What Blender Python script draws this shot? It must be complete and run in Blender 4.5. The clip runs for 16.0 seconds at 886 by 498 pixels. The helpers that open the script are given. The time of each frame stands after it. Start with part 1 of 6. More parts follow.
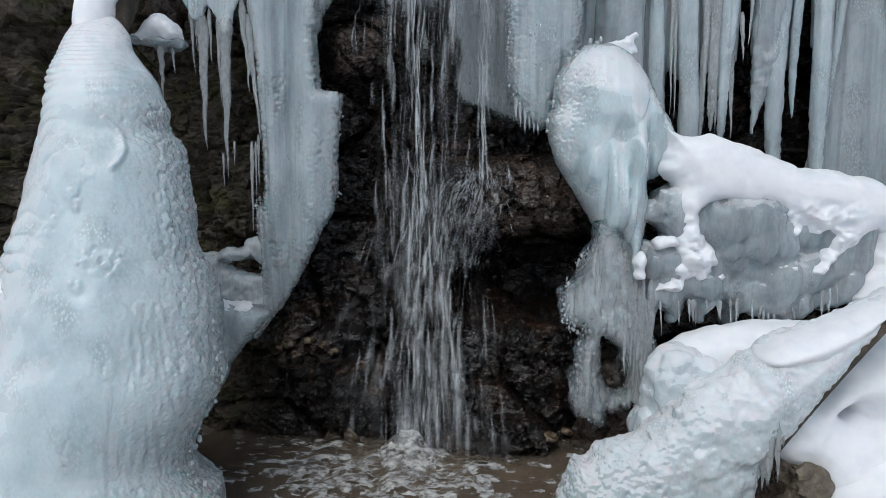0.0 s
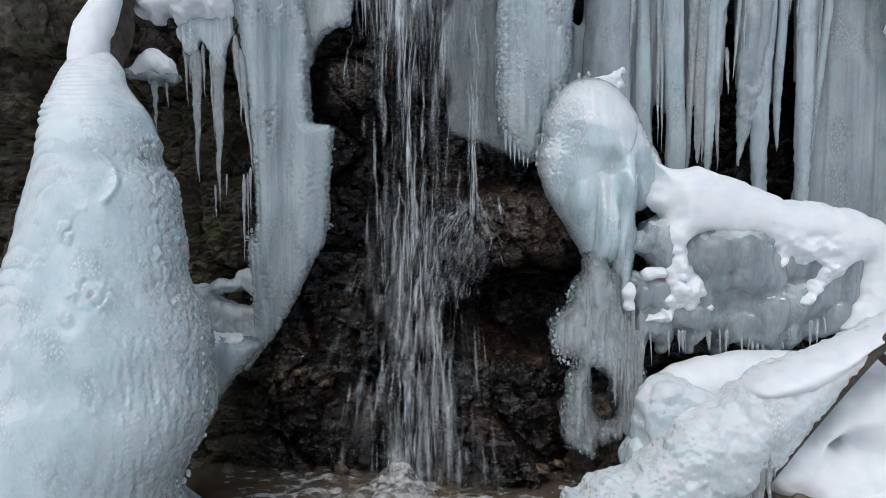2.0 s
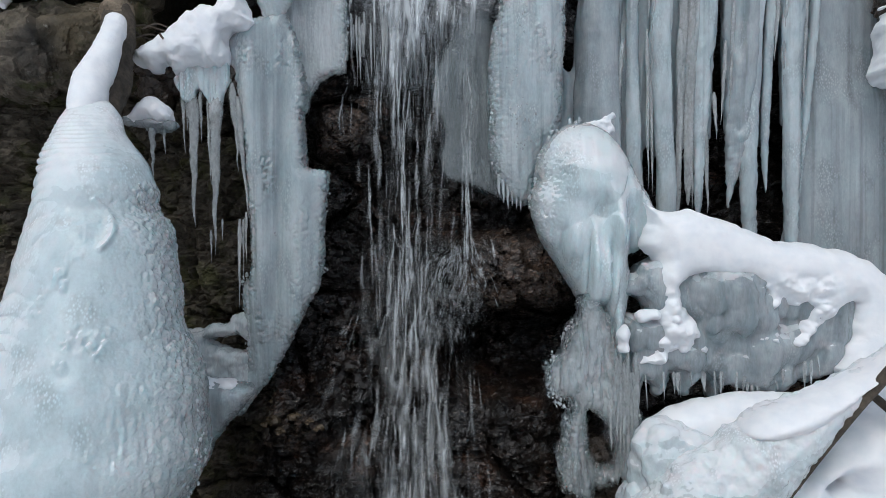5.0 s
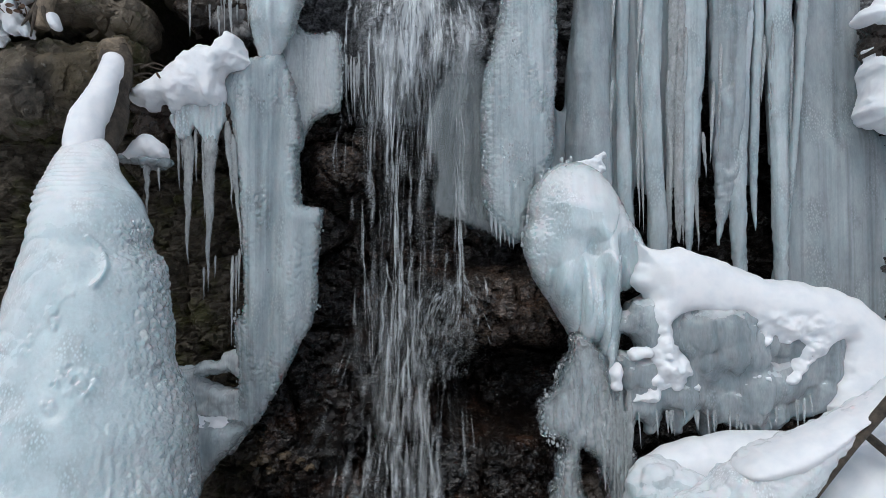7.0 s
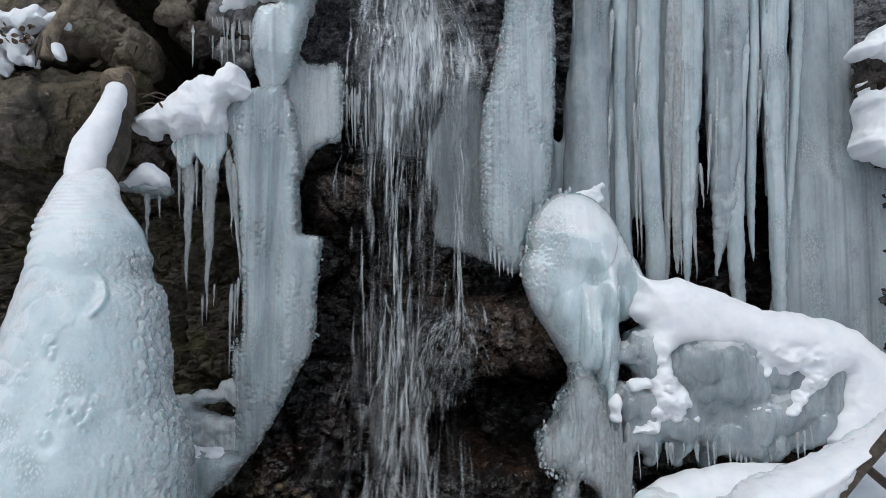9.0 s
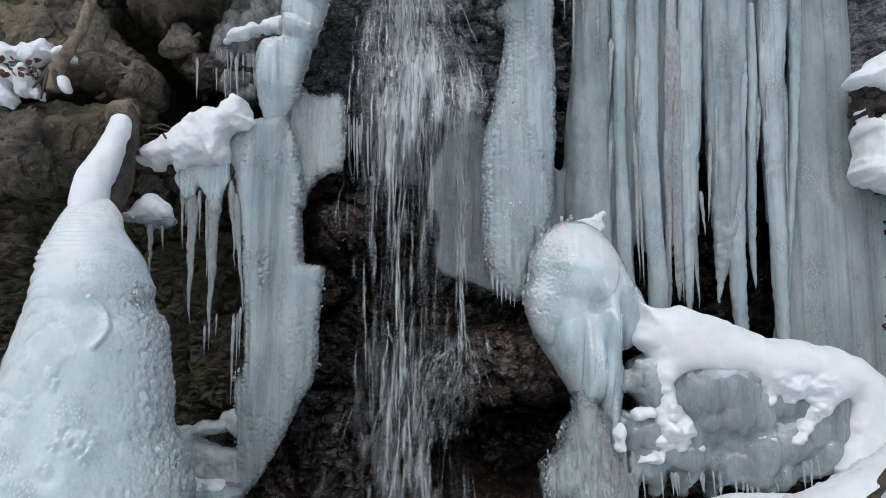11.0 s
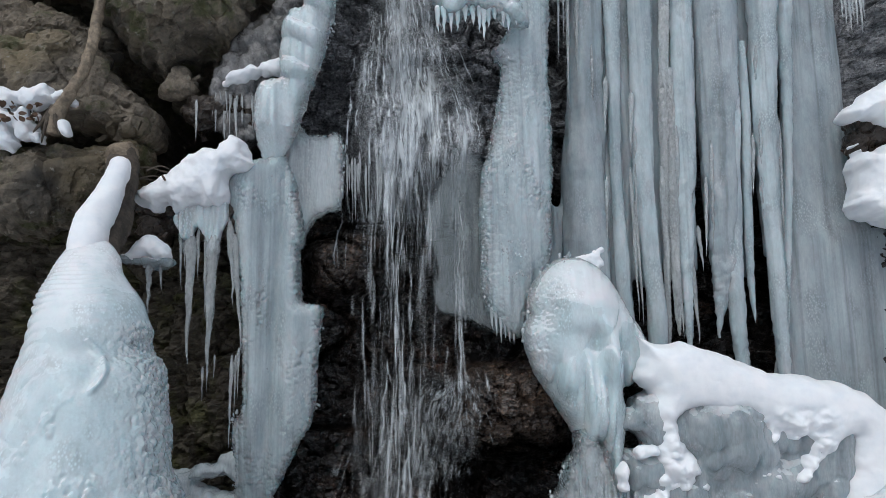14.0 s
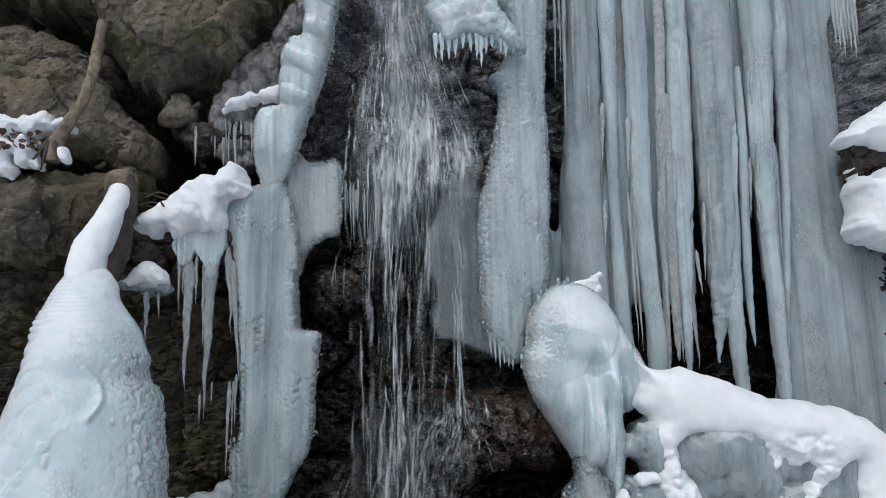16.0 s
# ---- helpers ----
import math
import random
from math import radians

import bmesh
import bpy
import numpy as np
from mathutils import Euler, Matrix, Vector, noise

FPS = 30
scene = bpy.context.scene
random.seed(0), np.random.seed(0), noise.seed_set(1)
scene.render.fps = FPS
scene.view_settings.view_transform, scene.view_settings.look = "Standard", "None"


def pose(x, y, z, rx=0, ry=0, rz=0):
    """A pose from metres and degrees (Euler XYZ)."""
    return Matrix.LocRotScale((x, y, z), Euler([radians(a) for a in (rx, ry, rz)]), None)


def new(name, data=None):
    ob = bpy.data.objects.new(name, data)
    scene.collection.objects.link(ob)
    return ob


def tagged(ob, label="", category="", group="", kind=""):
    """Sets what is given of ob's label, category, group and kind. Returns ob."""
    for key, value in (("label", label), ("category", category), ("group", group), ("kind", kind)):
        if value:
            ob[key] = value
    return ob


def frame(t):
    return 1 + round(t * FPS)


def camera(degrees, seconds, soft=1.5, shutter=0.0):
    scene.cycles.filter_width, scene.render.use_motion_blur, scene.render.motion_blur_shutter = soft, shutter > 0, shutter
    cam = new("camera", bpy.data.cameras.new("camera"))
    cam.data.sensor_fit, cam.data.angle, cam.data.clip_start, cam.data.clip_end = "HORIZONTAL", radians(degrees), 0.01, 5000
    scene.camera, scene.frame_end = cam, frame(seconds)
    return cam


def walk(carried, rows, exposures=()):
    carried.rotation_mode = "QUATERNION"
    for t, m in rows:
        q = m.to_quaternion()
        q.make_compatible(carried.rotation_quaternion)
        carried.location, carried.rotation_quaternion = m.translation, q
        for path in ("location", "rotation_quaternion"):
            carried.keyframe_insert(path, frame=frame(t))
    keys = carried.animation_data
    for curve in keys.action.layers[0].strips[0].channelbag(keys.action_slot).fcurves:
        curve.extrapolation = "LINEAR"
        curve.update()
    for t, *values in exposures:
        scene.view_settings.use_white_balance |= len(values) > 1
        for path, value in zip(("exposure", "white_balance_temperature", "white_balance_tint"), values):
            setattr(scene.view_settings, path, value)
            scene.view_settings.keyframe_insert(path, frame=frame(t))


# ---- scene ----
cam = camera(64.0, 16.0, soft=0.6)
# seconds, place in metres, turn in degrees
PATH = [
    (0.0, 0.000, 0.000, 1.650, 83.50, 0.00, -0.00),
    (0.5, 0.002, -0.005, 1.655, 84.00, -0.04, -0.05),
    (1.0, 0.004, -0.010, 1.660, 84.45, -0.09, -0.22),
    (1.5, 0.006, -0.015, 1.665, 85.06, -0.03, -0.41),
    (2.0, 0.007, -0.020, 1.670, 85.78, 0.04, -0.64),
    (2.5, 0.008, -0.024, 1.675, 86.17, 0.15, -0.76),
    (3.0, 0.008, -0.028, 1.680, 86.39, 0.21, -0.83),
    (3.5, 0.008, -0.032, 1.685, 87.02, 0.21, -0.84),
    (4.0, 0.008, -0.036, 1.690, 87.66, 0.25, -0.89),
    (6.5, 0.003, -0.052, 1.714, 90.83, 0.34, -1.58),
    (7.0, 0.002, -0.055, 1.718, 91.62, 0.23, -1.74),
    (7.5, 0.000, -0.057, 1.723, 92.44, 0.08, -1.83),
    (8.0, -0.001, -0.060, 1.727, 92.81, 0.04, -1.91),
    (8.5, -0.003, -0.062, 1.732, 93.16, -0.05, -1.93),
    (9.0, -0.004, -0.064, 1.737, 93.73, -0.05, -1.91),
    (11.5, -0.009, -0.072, 1.759, 96.16, 0.31, -1.75),
    (12.0, -0.009, -0.073, 1.764, 96.49, 0.43, -1.74),
    (12.5, -0.010, -0.075, 1.768, 97.03, 0.55, -1.79),
    (13.0, -0.009, -0.076, 1.773, 97.60, 0.69, -1.83),
    (13.5, -0.009, -0.077, 1.777, 98.05, 0.77, -1.85),
    (14.0, -0.008, -0.077, 1.782, 98.49, 0.84, -1.82),
    (14.5, -0.007, -0.078, 1.786, 98.97, 0.94, -1.78),
    (15.0, -0.005, -0.079, 1.791, 99.31, 0.92, -1.77),
    (15.5, -0.003, -0.080, 1.795, 99.81, 0.97, -1.84),
    (16.0, 0.000, -0.080, 1.800, 100.29, 1.01, -1.82),
]
walk(cam, [(t, pose(x, y, z, rx, ry, rz)) for t, x, y, z, rx, ry, rz in PATH], exposures=[(0.0, -0.2, 5980, 6)])

# ---- sky and light: an overcast winter day in a gully ----
SUN_EL, SUN_AZ = 52.0, 205.0  # degrees; the brightest part of the clouds, behind the camera to its left
world = bpy.data.worlds.new("overcast_sky")
scene.world = world
world.use_nodes = True
wn, wl = world.node_tree.nodes, world.node_tree.links
sky = wn.new("ShaderNodeTexSky")
sky.sky_type, sky.sun_disc = "NISHITA", False
sky.sun_elevation, sky.sun_rotation = radians(SUN_EL), radians(SUN_AZ)
sky.air_density, sky.dust_density, sky.ozone_density = 1.0, 4.0, 1.0
veil = wn.new("ShaderNodeHueSaturation")  # cloud takes most of the blue out
veil.inputs["Saturation"].default_value = 0.7
wl.new(sky.outputs[0], veil.inputs["Color"])
wl.new(veil.outputs[0], wn["Background"].inputs[0])
wn["Background"].inputs[1].default_value = 0.12
sun_data = bpy.data.lights.new("cloud_sun", "SUN")
sun_data.energy, sun_data.angle, sun_data.color = 0.9, radians(50), (1.0, 0.98, 0.95)
sun = new("cloud_sun", sun_data)
sun.matrix_world = pose(0, 0, 12, 90 - SUN_EL, 0, 180 - SUN_AZ)


# ---- numeric tools ----
def hashed(i, j, k, seed):
    n = (i.astype(np.int64) * 374761393 + j.astype(np.int64) * 668265263 + k.astype(np.int64) * 1274126177 + seed * 974634777) & 0xFFFFFFFF
    n = ((n ^ (n >> 13)) * 1103515245) & 0xFFFFFFFF
    n = ((n ^ (n >> 16)) * 2246822519) & 0xFFFFFFFF
    return ((n ^ (n >> 15)) & 0xFFFFFF) / float(0xFFFFFF)


def vnoise(x, y, z, seed=0):
    """Smooth value noise from -1 to 1."""
    xi, yi, zi = np.floor(x), np.floor(y), np.floor(z)
    u, v, w = x - xi, y - yi, z - zi
    u, v, w = u * u * (3 - 2 * u), v * v * (3 - 2 * v), w * w * (3 - 2 * w)
    total = 0
    for a in (0, 1):
        for b in (0, 1):
            for c in (0, 1):
                total = total + hashed(xi + a, yi + b, zi + c, seed) * (u if a else 1 - u) * (v if b else 1 - v) * (w if c else 1 - w)
    return total * 2 - 1


def fbm(x, y, z, size, octaves=3, seed=0):
    total, amp = 0, 1.0
    for o in range(octaves):
        s = 2 ** o / size
        total = total + amp * vnoise(x * s + 7.3 * o, y * s + 3.1 * o, z * s + 5.7 * o, seed + o)
        amp *= 0.5
    return total


def facets(x, z, size, seed):
    """Angular broken-stone relief: every cell is a tilted plane. Returns relief and the distance to the nearest joint."""
    x, z = x / size, z / size
    xi, zi = np.floor(x), np.floor(z)
    best, second, height = np.full(x.shape, 9.0), np.full(x.shape, 9.0), np.zeros(x.shape)
    zero = np.zeros_like(xi)
    for a in (-1, 0, 1):
        for b in (-1, 0, 1):
            cx, cz = xi + a, zi + b
            dx, dz = x - (cx + hashed(cx, cz, zero, seed)), z - (cz + hashed(cx, cz, zero, seed + 1))
            d = np.sqrt(dx * dx + dz * dz * 1.6)
            h = hashed(cx, cz, zero, seed + 2) - 0.5 + dx * (hashed(cx, cz, zero, seed + 3) - 0.5) + dz * (hashed(cx, cz, zero, seed + 4) - 0.35)
            near = d < best
            second = np.where(near, best, np.minimum(second, d))
            height, best = np.where(near, h, height), np.where(near, d, best)
    return height, second - best


def bubbles(x, y, z, size, seed):
    """Rounded knobs packed side by side, from 0 between them to 1 on their tops."""
    x, y, z = x / size, y / size, z / size
    xi, yi, zi = np.floor(x), np.floor(y), np.floor(z)
    best = np.full(x.shape, 9.0)
    for a in (-1, 0, 1):
        for b in (-1, 0, 1):
            for c in (-1, 0, 1):
                i, j, k = xi + a, yi + b, zi + c
                best = np.minimum(best, (x - i - hashed(i, j, k, seed)) ** 2 + (y - j - hashed(i, j, k, seed + 1)) ** 2 + (z - k - hashed(i, j, k, seed + 2)) ** 2)
    return np.sqrt(np.clip(1 - best / 0.6, 0, 1))


def smooth_loop(points, per=5, closed=True):
    """Points along a Catmull-Rom curve through the control points."""
    p = np.array(points, float)
    n, out = len(p), []
    for i in range(n if closed else n - 1):
        q = [p[(i + k) % n] if closed else p[min(max(i + k, 0), n - 1)] for k in (-1, 0, 1, 2)]
        for s in np.arange(per) / per:
            out.append(0.5 * (2 * q[1] + (q[2] - q[0]) * s + (2 * q[0] - 5 * q[1] + 4 * q[2] - q[3]) * s ** 2 + (3 * q[1] - q[0] - 3 * q[2] + q[3]) * s ** 3))
    if not closed:
        out.append(p[-1])
    return np.array(out)


def outline_distance(x, z, loop):
    """Signed distance to a closed outline in the x-z plane, negative inside."""
    best, inside = np.full(x.shape, 1e9), np.zeros(x.shape, bool)
    for (ax, az), (bx, bz) in zip(loop, np.roll(loop, -1, 0)):
        ex, ez, wx, wz = bx - ax, bz - az, x - ax, z - az
        t = np.clip((wx * ex + wz * ez) / (ex * ex + ez * ez + 1e-12), 0, 1)
        best = np.minimum(best, (wx - t * ex) ** 2 + (wz - t * ez) ** 2)
        cross = ((az > z) != (bz > z)) & (x < ex * (z - az) / (ez if abs(ez) > 1e-12 else 1e-12) + ax)
        inside ^= cross
    return np.sqrt(best) * np.where(inside, -1, 1)


def skin(field, lo, h):
    """Surface nets: vertices and quads where the field passes zero (inside negative)."""
    neg = field < 0
    nx, ny, nz = field.shape
    acc, cnt = np.zeros((nx - 1, ny - 1, nz - 1, 3)), np.zeros((nx - 1, ny - 1, nz - 1))
    corners = [(a, b, c) for a in (0, 1) for b in (0, 1) for c in (0, 1)]
    cut = lambda q, arr: arr[q[0]:nx - 1 + q[0], q[1]:ny - 1 + q[1], q[2]:nz - 1 + q[2]]
    for p in corners:
        for ax in range(3):
            if p[ax]:
                continue
            q = tuple(v + (1 if i == ax else 0) for i, v in enumerate(p))
            fa, fb = cut(p, field), cut(q, field)
            on = cut(p, neg) != cut(q, neg)
            t = np.where(on, fa / np.where(on, fa - fb, 1), 0)
            for i in range(3):
                acc[..., i] += on * (p[i] + (t if i == ax else 0))
            cnt += on
    live = cnt > 0
    index = np.full(live.shape, -1)
    index[live] = np.arange(live.sum())
    verts = (np.argwhere(live) + acc[live] / cnt[live][:, None]) * h + np.array(lo)
    quads = []
    for ax in range(3):
        o = [a for a in range(3) if a != ax]
        sa = [slice(1, -1)] * 3
        sb = [slice(1, -1)] * 3
        sa[ax], sb[ax] = slice(0, -1), slice(1, None)
        change = neg[tuple(sa)] != neg[tuple(sb)]
        at = np.argwhere(change)
        flip = neg[tuple(sa)][change]
        base = at.copy()
        base[:, o[0]] += 1
        base[:, o[1]] += 1
        ring = []
        for d0, d1 in ((0, 0), (-1, 0), (-1, -1), (0, -1)):
            c = base.copy()
            c[:, o[0]] += d0
            c[:, o[1]] += d1
            ring.append(index[c[:, 0], c[:, 1], c[:, 2]])
        ring = np.stack(ring, 1)
        if ax == 1:
            flip = ~flip
        ring[~flip] = ring[~flip][:, ::-1]
        quads.append(ring)
    return verts, np.concatenate(quads)


def normals_of(v, q):
    n = np.zeros_like(v)
    fn = np.cross(v[q[:, 2]] - v[q[:, 0]], v[q[:, 3]] - v[q[:, 1]])
    for i in range(4):
        np.add.at(n, q[:, i], fn)
    return n / (np.linalg.norm(n, axis=1)[:, None] + 1e-12)


def shell(loop, y, thick, bulge=0.0, reach=0.15, edge=0.02, rough=0.006, rough_size=0.05, flute=0.0, flute_size=0.06, flute_where=None, lean=0.0, h=0.011,
          crust=0.0, crust_size=0.022, crust_reach=0.04, crust_all=0.12, crust_where=None, crust_patch=0.6, crust_edge=1.0, lumps=0.0, lump_size=0.15, holes=(), seed=1, warp=0.0, per=5, relief=None, stretch=1.0, frost=None):
    """A body whose front outline is loop (x, z). y: its middle depth, lean: depth gained a metre upwards, thick: half thickness at its edge,
    bulge: added half thickness inside, over reach from the edge; flutes run downwards; crust: sharp crystal relief;
    relief(x, z): thickness added or carved; stretch: under 1 draws the fine relief out downwards."""
    pts = smooth_loop(loop, per)
    x0, z0 = pts.min(0)
    x1, z1 = pts.max(0)
    pad = 3 * h + edge + rough * 2 + crust
    half = thick + bulge + flute + rough * 2 + crust + abs(warp) + 4 * h + (0.14 if relief is not None else 0)
    zm = (z0 + z1) / 2
    ylo, yhi = y - half - abs(lean) * (z1 - z0) / 2, y + half + abs(lean) * (z1 - z0) / 2
    gx, gy, gz = np.arange(x0 - pad, x1 + pad, h), np.arange(ylo, yhi, h), np.arange(z0 - pad, z1 + pad, h)
    X2, Z2 = np.meshgrid(gx, gz, indexing="ij")
    d2 = outline_distance(X2, Z2, pts)
    for hole in holes:
        d2 = np.maximum(d2, -outline_distance(X2, Z2, smooth_loop(hole, 4)))
    none = np.zeros_like(X2)
    d2 = d2 + edge * fbm(X2, none, Z2, 0.07, 3, seed) * 0.6
    T = thick + bulge * np.sqrt(np.clip(1 - (1 - np.clip(-d2 / reach, 0, 1)) ** 2, 0, 1))
    if flute:
        sway = 0.02 * vnoise(X2 / 0.2, none, Z2 / 0.5, seed + 9)
        T = T + (flute if flute_where is None else flute * flute_where(X2, Z2)) * (vnoise((X2 + sway) / flute_size, none + 3.3, Z2 / (flute_size * 14), seed + 5) + 0.5 * vnoise((X2 + sway) / flute_size * 2.3, none, Z2 / (flute_size * 9), seed + 6))
    if relief is not None:
        T = np.maximum(0.012, T + relief(X2, Z2))
    mid = y + lean * (Z2 - zm) + warp * fbm(X2, none, Z2, 0.5, 2, seed + 20)
    r = np.maximum(0.004, np.minimum(thick * 0.9, 0.08))
    a = (d2 + r)[:, None, :]
    b = np.abs(gy[None, :, None] - mid[:, None, :]) - T[:, None, :] + r
    F = np.minimum(np.maximum(a, b), 0) + np.sqrt(np.maximum(a, 0) ** 2 + np.maximum(b, 0) ** 2) - r
    F[0], F[-1], F[:, 0], F[:, -1], F[:, :, 0], F[:, :, -1] = 1, 1, 1, 1, 1, 1
    v, q = skin(F, (gx[0], gy[0], gz[0]), h)
    n = normals_of(v, q)
    bump = rough * fbm(v[:, 0], v[:, 1], v[:, 2] * stretch, rough_size, 3, seed + 30)
    if lumps:
        bump = bump + lumps * (bubbles(v[:, 0], v[:, 1], v[:, 2] * 0.8, lump_size, seed + 70) - 0.5)
    rim = clear_rim = np.zeros(len(v))
    if crust:
        inner = -outline_distance(v[:, 0], v[:, 2], pts)
        for hole in holes:
            inner = np.minimum(inner, outline_distance(v[:, 0], v[:, 2], smooth_loop(hole, 4)))
        rim = crust_edge * np.exp(-np.clip(inner, 0, 1) / crust_reach)
        clear_rim = rim
        patch = np.clip(fbm(v[:, 0], v[:, 1], v[:, 2] * 0.5, 0.15, 2, seed + 50) * 1.6 - 0.5, 0, 1)
        rim = np.clip(rim + patch * crust_patch, 0, 1)
        if crust_where is not None:
            rim = np.maximum(rim, crust_where(v[:, 0], v[:, 2]) * (0.3 + 0.4 * patch))
        knob = bubbles(v[:, 0], v[:, 1], v[:, 2], crust_size, seed + 40) + 0.45 * bubbles(v[:, 0], v[:, 1], v[:, 2], crust_size * 0.5, seed + 44)
        grow = np.maximum(rim, crust_where(v[:, 0], v[:, 2])) if crust_where is not None else rim
        bump = bump + crust * (knob - 0.6) * (crust_all + (1 - crust_all) * grow)
    rim = np.clip(clear_rim + 0.35 * (rim - clear_rim), 0, 1)  # patches of crust are cloudier than the edges
    return v + n * bump[:, None], q, rim, np.clip(frost(v[:, 0], v[:, 2]) * np.clip(0.75 - n[:, 1] * 0.2 + 0.5 * n[:, 2], 0, 1), 0, 1) if frost is not None else 0 * rim


def loft(rows, sides=96, step=0.012, squash=2.2):
    """A body of level rings. rows: z, x of its two sides, y of its middle, half depth."""
    rows = np.array(rows, float)
    cur = smooth_loop(rows, 8, closed=False)
    seg = np.linalg.norm(np.diff(cur[:, :4], axis=0), axis=1)
    s = np.concatenate([[0], np.cumsum(seg)])
    m = max(4, int(s[-1] / step))
    ss = np.linspace(0, s[-1], m)
    R = np.stack([np.interp(ss, s, cur[:, k]) for k in range(5)], 1)
    a = np.linspace(0, 2 * np.pi, sides, endpoint=False)
    ca, sa = np.cos(a), np.sin(a)
    ca, sa = np.sign(ca) * np.abs(ca) ** (2 / squash), np.sign(sa) * np.abs(sa) ** (2 / squash)
    cx, hw = (R[:, 1] + R[:, 2]) / 2, (R[:, 2] - R[:, 1]) / 2
    V = np.stack([cx[:, None] + hw[:, None] * ca, R[:, 3][:, None] + R[:, 4][:, None] * sa, np.repeat(R[:, 0][:, None], sides, 1)], 2)
    return V.reshape(-1, 3), ring_quads(m, sides)


def ring_quads(m, sides):
    i, j = np.meshgrid(np.arange(m - 1), np.arange(sides), indexing="ij")
    k = (j + 1) % sides
    return np.stack([i * sides + j, i * sides + k, (i + 1) * sides + k, (i + 1) * sides + j], 2).reshape(-1, 4)


def tube(points, radii, sides=12, step=0.02, flat=1.0):
    """A rounded body along a curve with changing radius."""
    P = np.column_stack([np.array(points, float), np.array(radii, float)])
    cur = smooth_loop(P, 8, closed=False)
    s = np.concatenate([[0], np.cumsum(np.linalg.norm(np.diff(cur[:, :3], axis=0), axis=1))])
    m = max(4, int(s[-1] / step))
    ss = np.linspace(0, s[-1], m)
    C = np.stack([np.interp(ss, s, cur[:, k]) for k in range(4)], 1)
    T = np.gradient(C[:, :3], axis=0)
    T /= np.linalg.norm(T, axis=1)[:, None] + 1e-12
    ref = np.array([0.0, 1.0, 0.0]) if abs(T[:, 1]).mean() < 0.7 else np.array([1.0, 0, 0])
    U = np.cross(ref, T)
    U /= np.linalg.norm(U, axis=1)[:, None] + 1e-12
    W = np.cross(T, U)
    a = np.linspace(0, 2 * np.pi, sides, endpoint=False)
    V = C[:, None, :3] + C[:, None, 3:4] * (U[:, None] * np.cos(a)[None, :, None] + flat * W[:, None] * np.sin(a)[None, :, None])
    v, q = V.reshape(-1, 3), ring_quads(m, sides)
    v = np.vstack([v, C[:1, :3], C[-1:, :3]])
    b0, b1 = m * sides, m * sides + 1
    j = np.arange(sides)
    k = (j + 1) % sides
    caps = np.concatenate([np.stack([np.full(sides, b0), k, j, j], 1), np.stack([np.full(sides, b1), (m - 1) * sides + j, (m - 1) * sides + k, (m - 1) * sides + k], 1)])
    return v, np.concatenate([q, caps])


def push(v, q, amount):
    return v + normals_of(v, q) * amount[:, None]


def mesh_of(name, v, q, material, smooth=True):
    me = bpy.data.meshes.new(name)
    tri = q[:, 2] == q[:, 3]
    faces = np.concatenate([q[~tri].ravel(), q[tri][:, :3].ravel()]).astype(np.int32)
    totals = np.concatenate([np.full((~tri).sum(), 4), np.full(tri.sum(), 3)]).astype(np.int32)
    me.vertices.add(len(v))
    me.vertices.foreach_set("co", np.asarray(v, np.float32).ravel())
    me.loops.add(len(faces))
    me.loops.foreach_set("vertex_index", faces)
    me.polygons.add(len(totals))
    me.polygons.foreach_set("loop_start", np.concatenate([[0], np.cumsum(totals)[:-1]]).astype(np.int32))
    me.polygons.foreach_set("loop_total", totals)
    me.update(calc_edges=True)
    me.validate()
    me.polygons.foreach_set("use_smooth", np.full(len(me.polygons), smooth))
    me.materials.append(material)
    return me


def thing(name, label, category, at=(0, 0, 0), group="", kind=""):
    ob = new(name)
    ob.empty_display_size = 0.1
    ob.location = at
    return tagged(ob, label, category, group, kind)


def part(name, vq, material, parent=None, label="", smooth=True, kind=""):
    me = mesh_of(name, vq[0], vq[1], material, smooth)
    if len(vq) > 2 and len(me.vertices) == len(vq[2]):
        me.attributes.new("rim", "FLOAT", "POINT").data.foreach_set("value", np.asarray(vq[2], np.float32))
    if len(vq) > 3 and len(me.vertices) == len(vq[3]):
        me.attributes.new("frost", "FLOAT", "POINT").data.foreach_set("value", np.asarray(vq[3], np.float32))
    ob = new(name, me)
    if parent is not None:
        ob.parent = parent
        at = Vector((0, 0, 0))
        up = parent
        while up is not None:
            at += up.location
            up = up.parent
        ob.matrix_parent_inverse = Matrix.Translation(-at)
    return tagged(ob, label, kind=kind)


def solo(name, vq, material, label, category, group="", kind="", smooth=True):
    return tagged(part(name, vq, material, None, "", smooth), label, category, group, kind)


def joined(pieces):
    vs, qs, n = [], [], 0
    for v, q in pieces:
        vs.append(v)
        qs.append(q + n)
        n += len(v)
    return np.vstack(vs), np.vstack(qs)


# ---- materials ----
def material(name, build):
    m = bpy.data.materials.new(name)
    m.use_nodes = True
    build(m.node_tree, m.node_tree.nodes["Principled BSDF"])
    return m


def node(tree, kind, **values):
    n = tree.nodes.new(kind)
    for key, value in values.items():
        n.inputs[key.replace("_", " ")].default_value = value
    return n


def coords(tree, scale=(1, 1, 1)):
    c, m = tree.nodes.new("ShaderNodeTexCoord"), tree.nodes.new("ShaderNodeMapping")
    m.inputs["Scale"].default_value = scale
    tree.links.new(c.outputs["Object"], m.inputs["Vector"])
    return m.outputs[0]


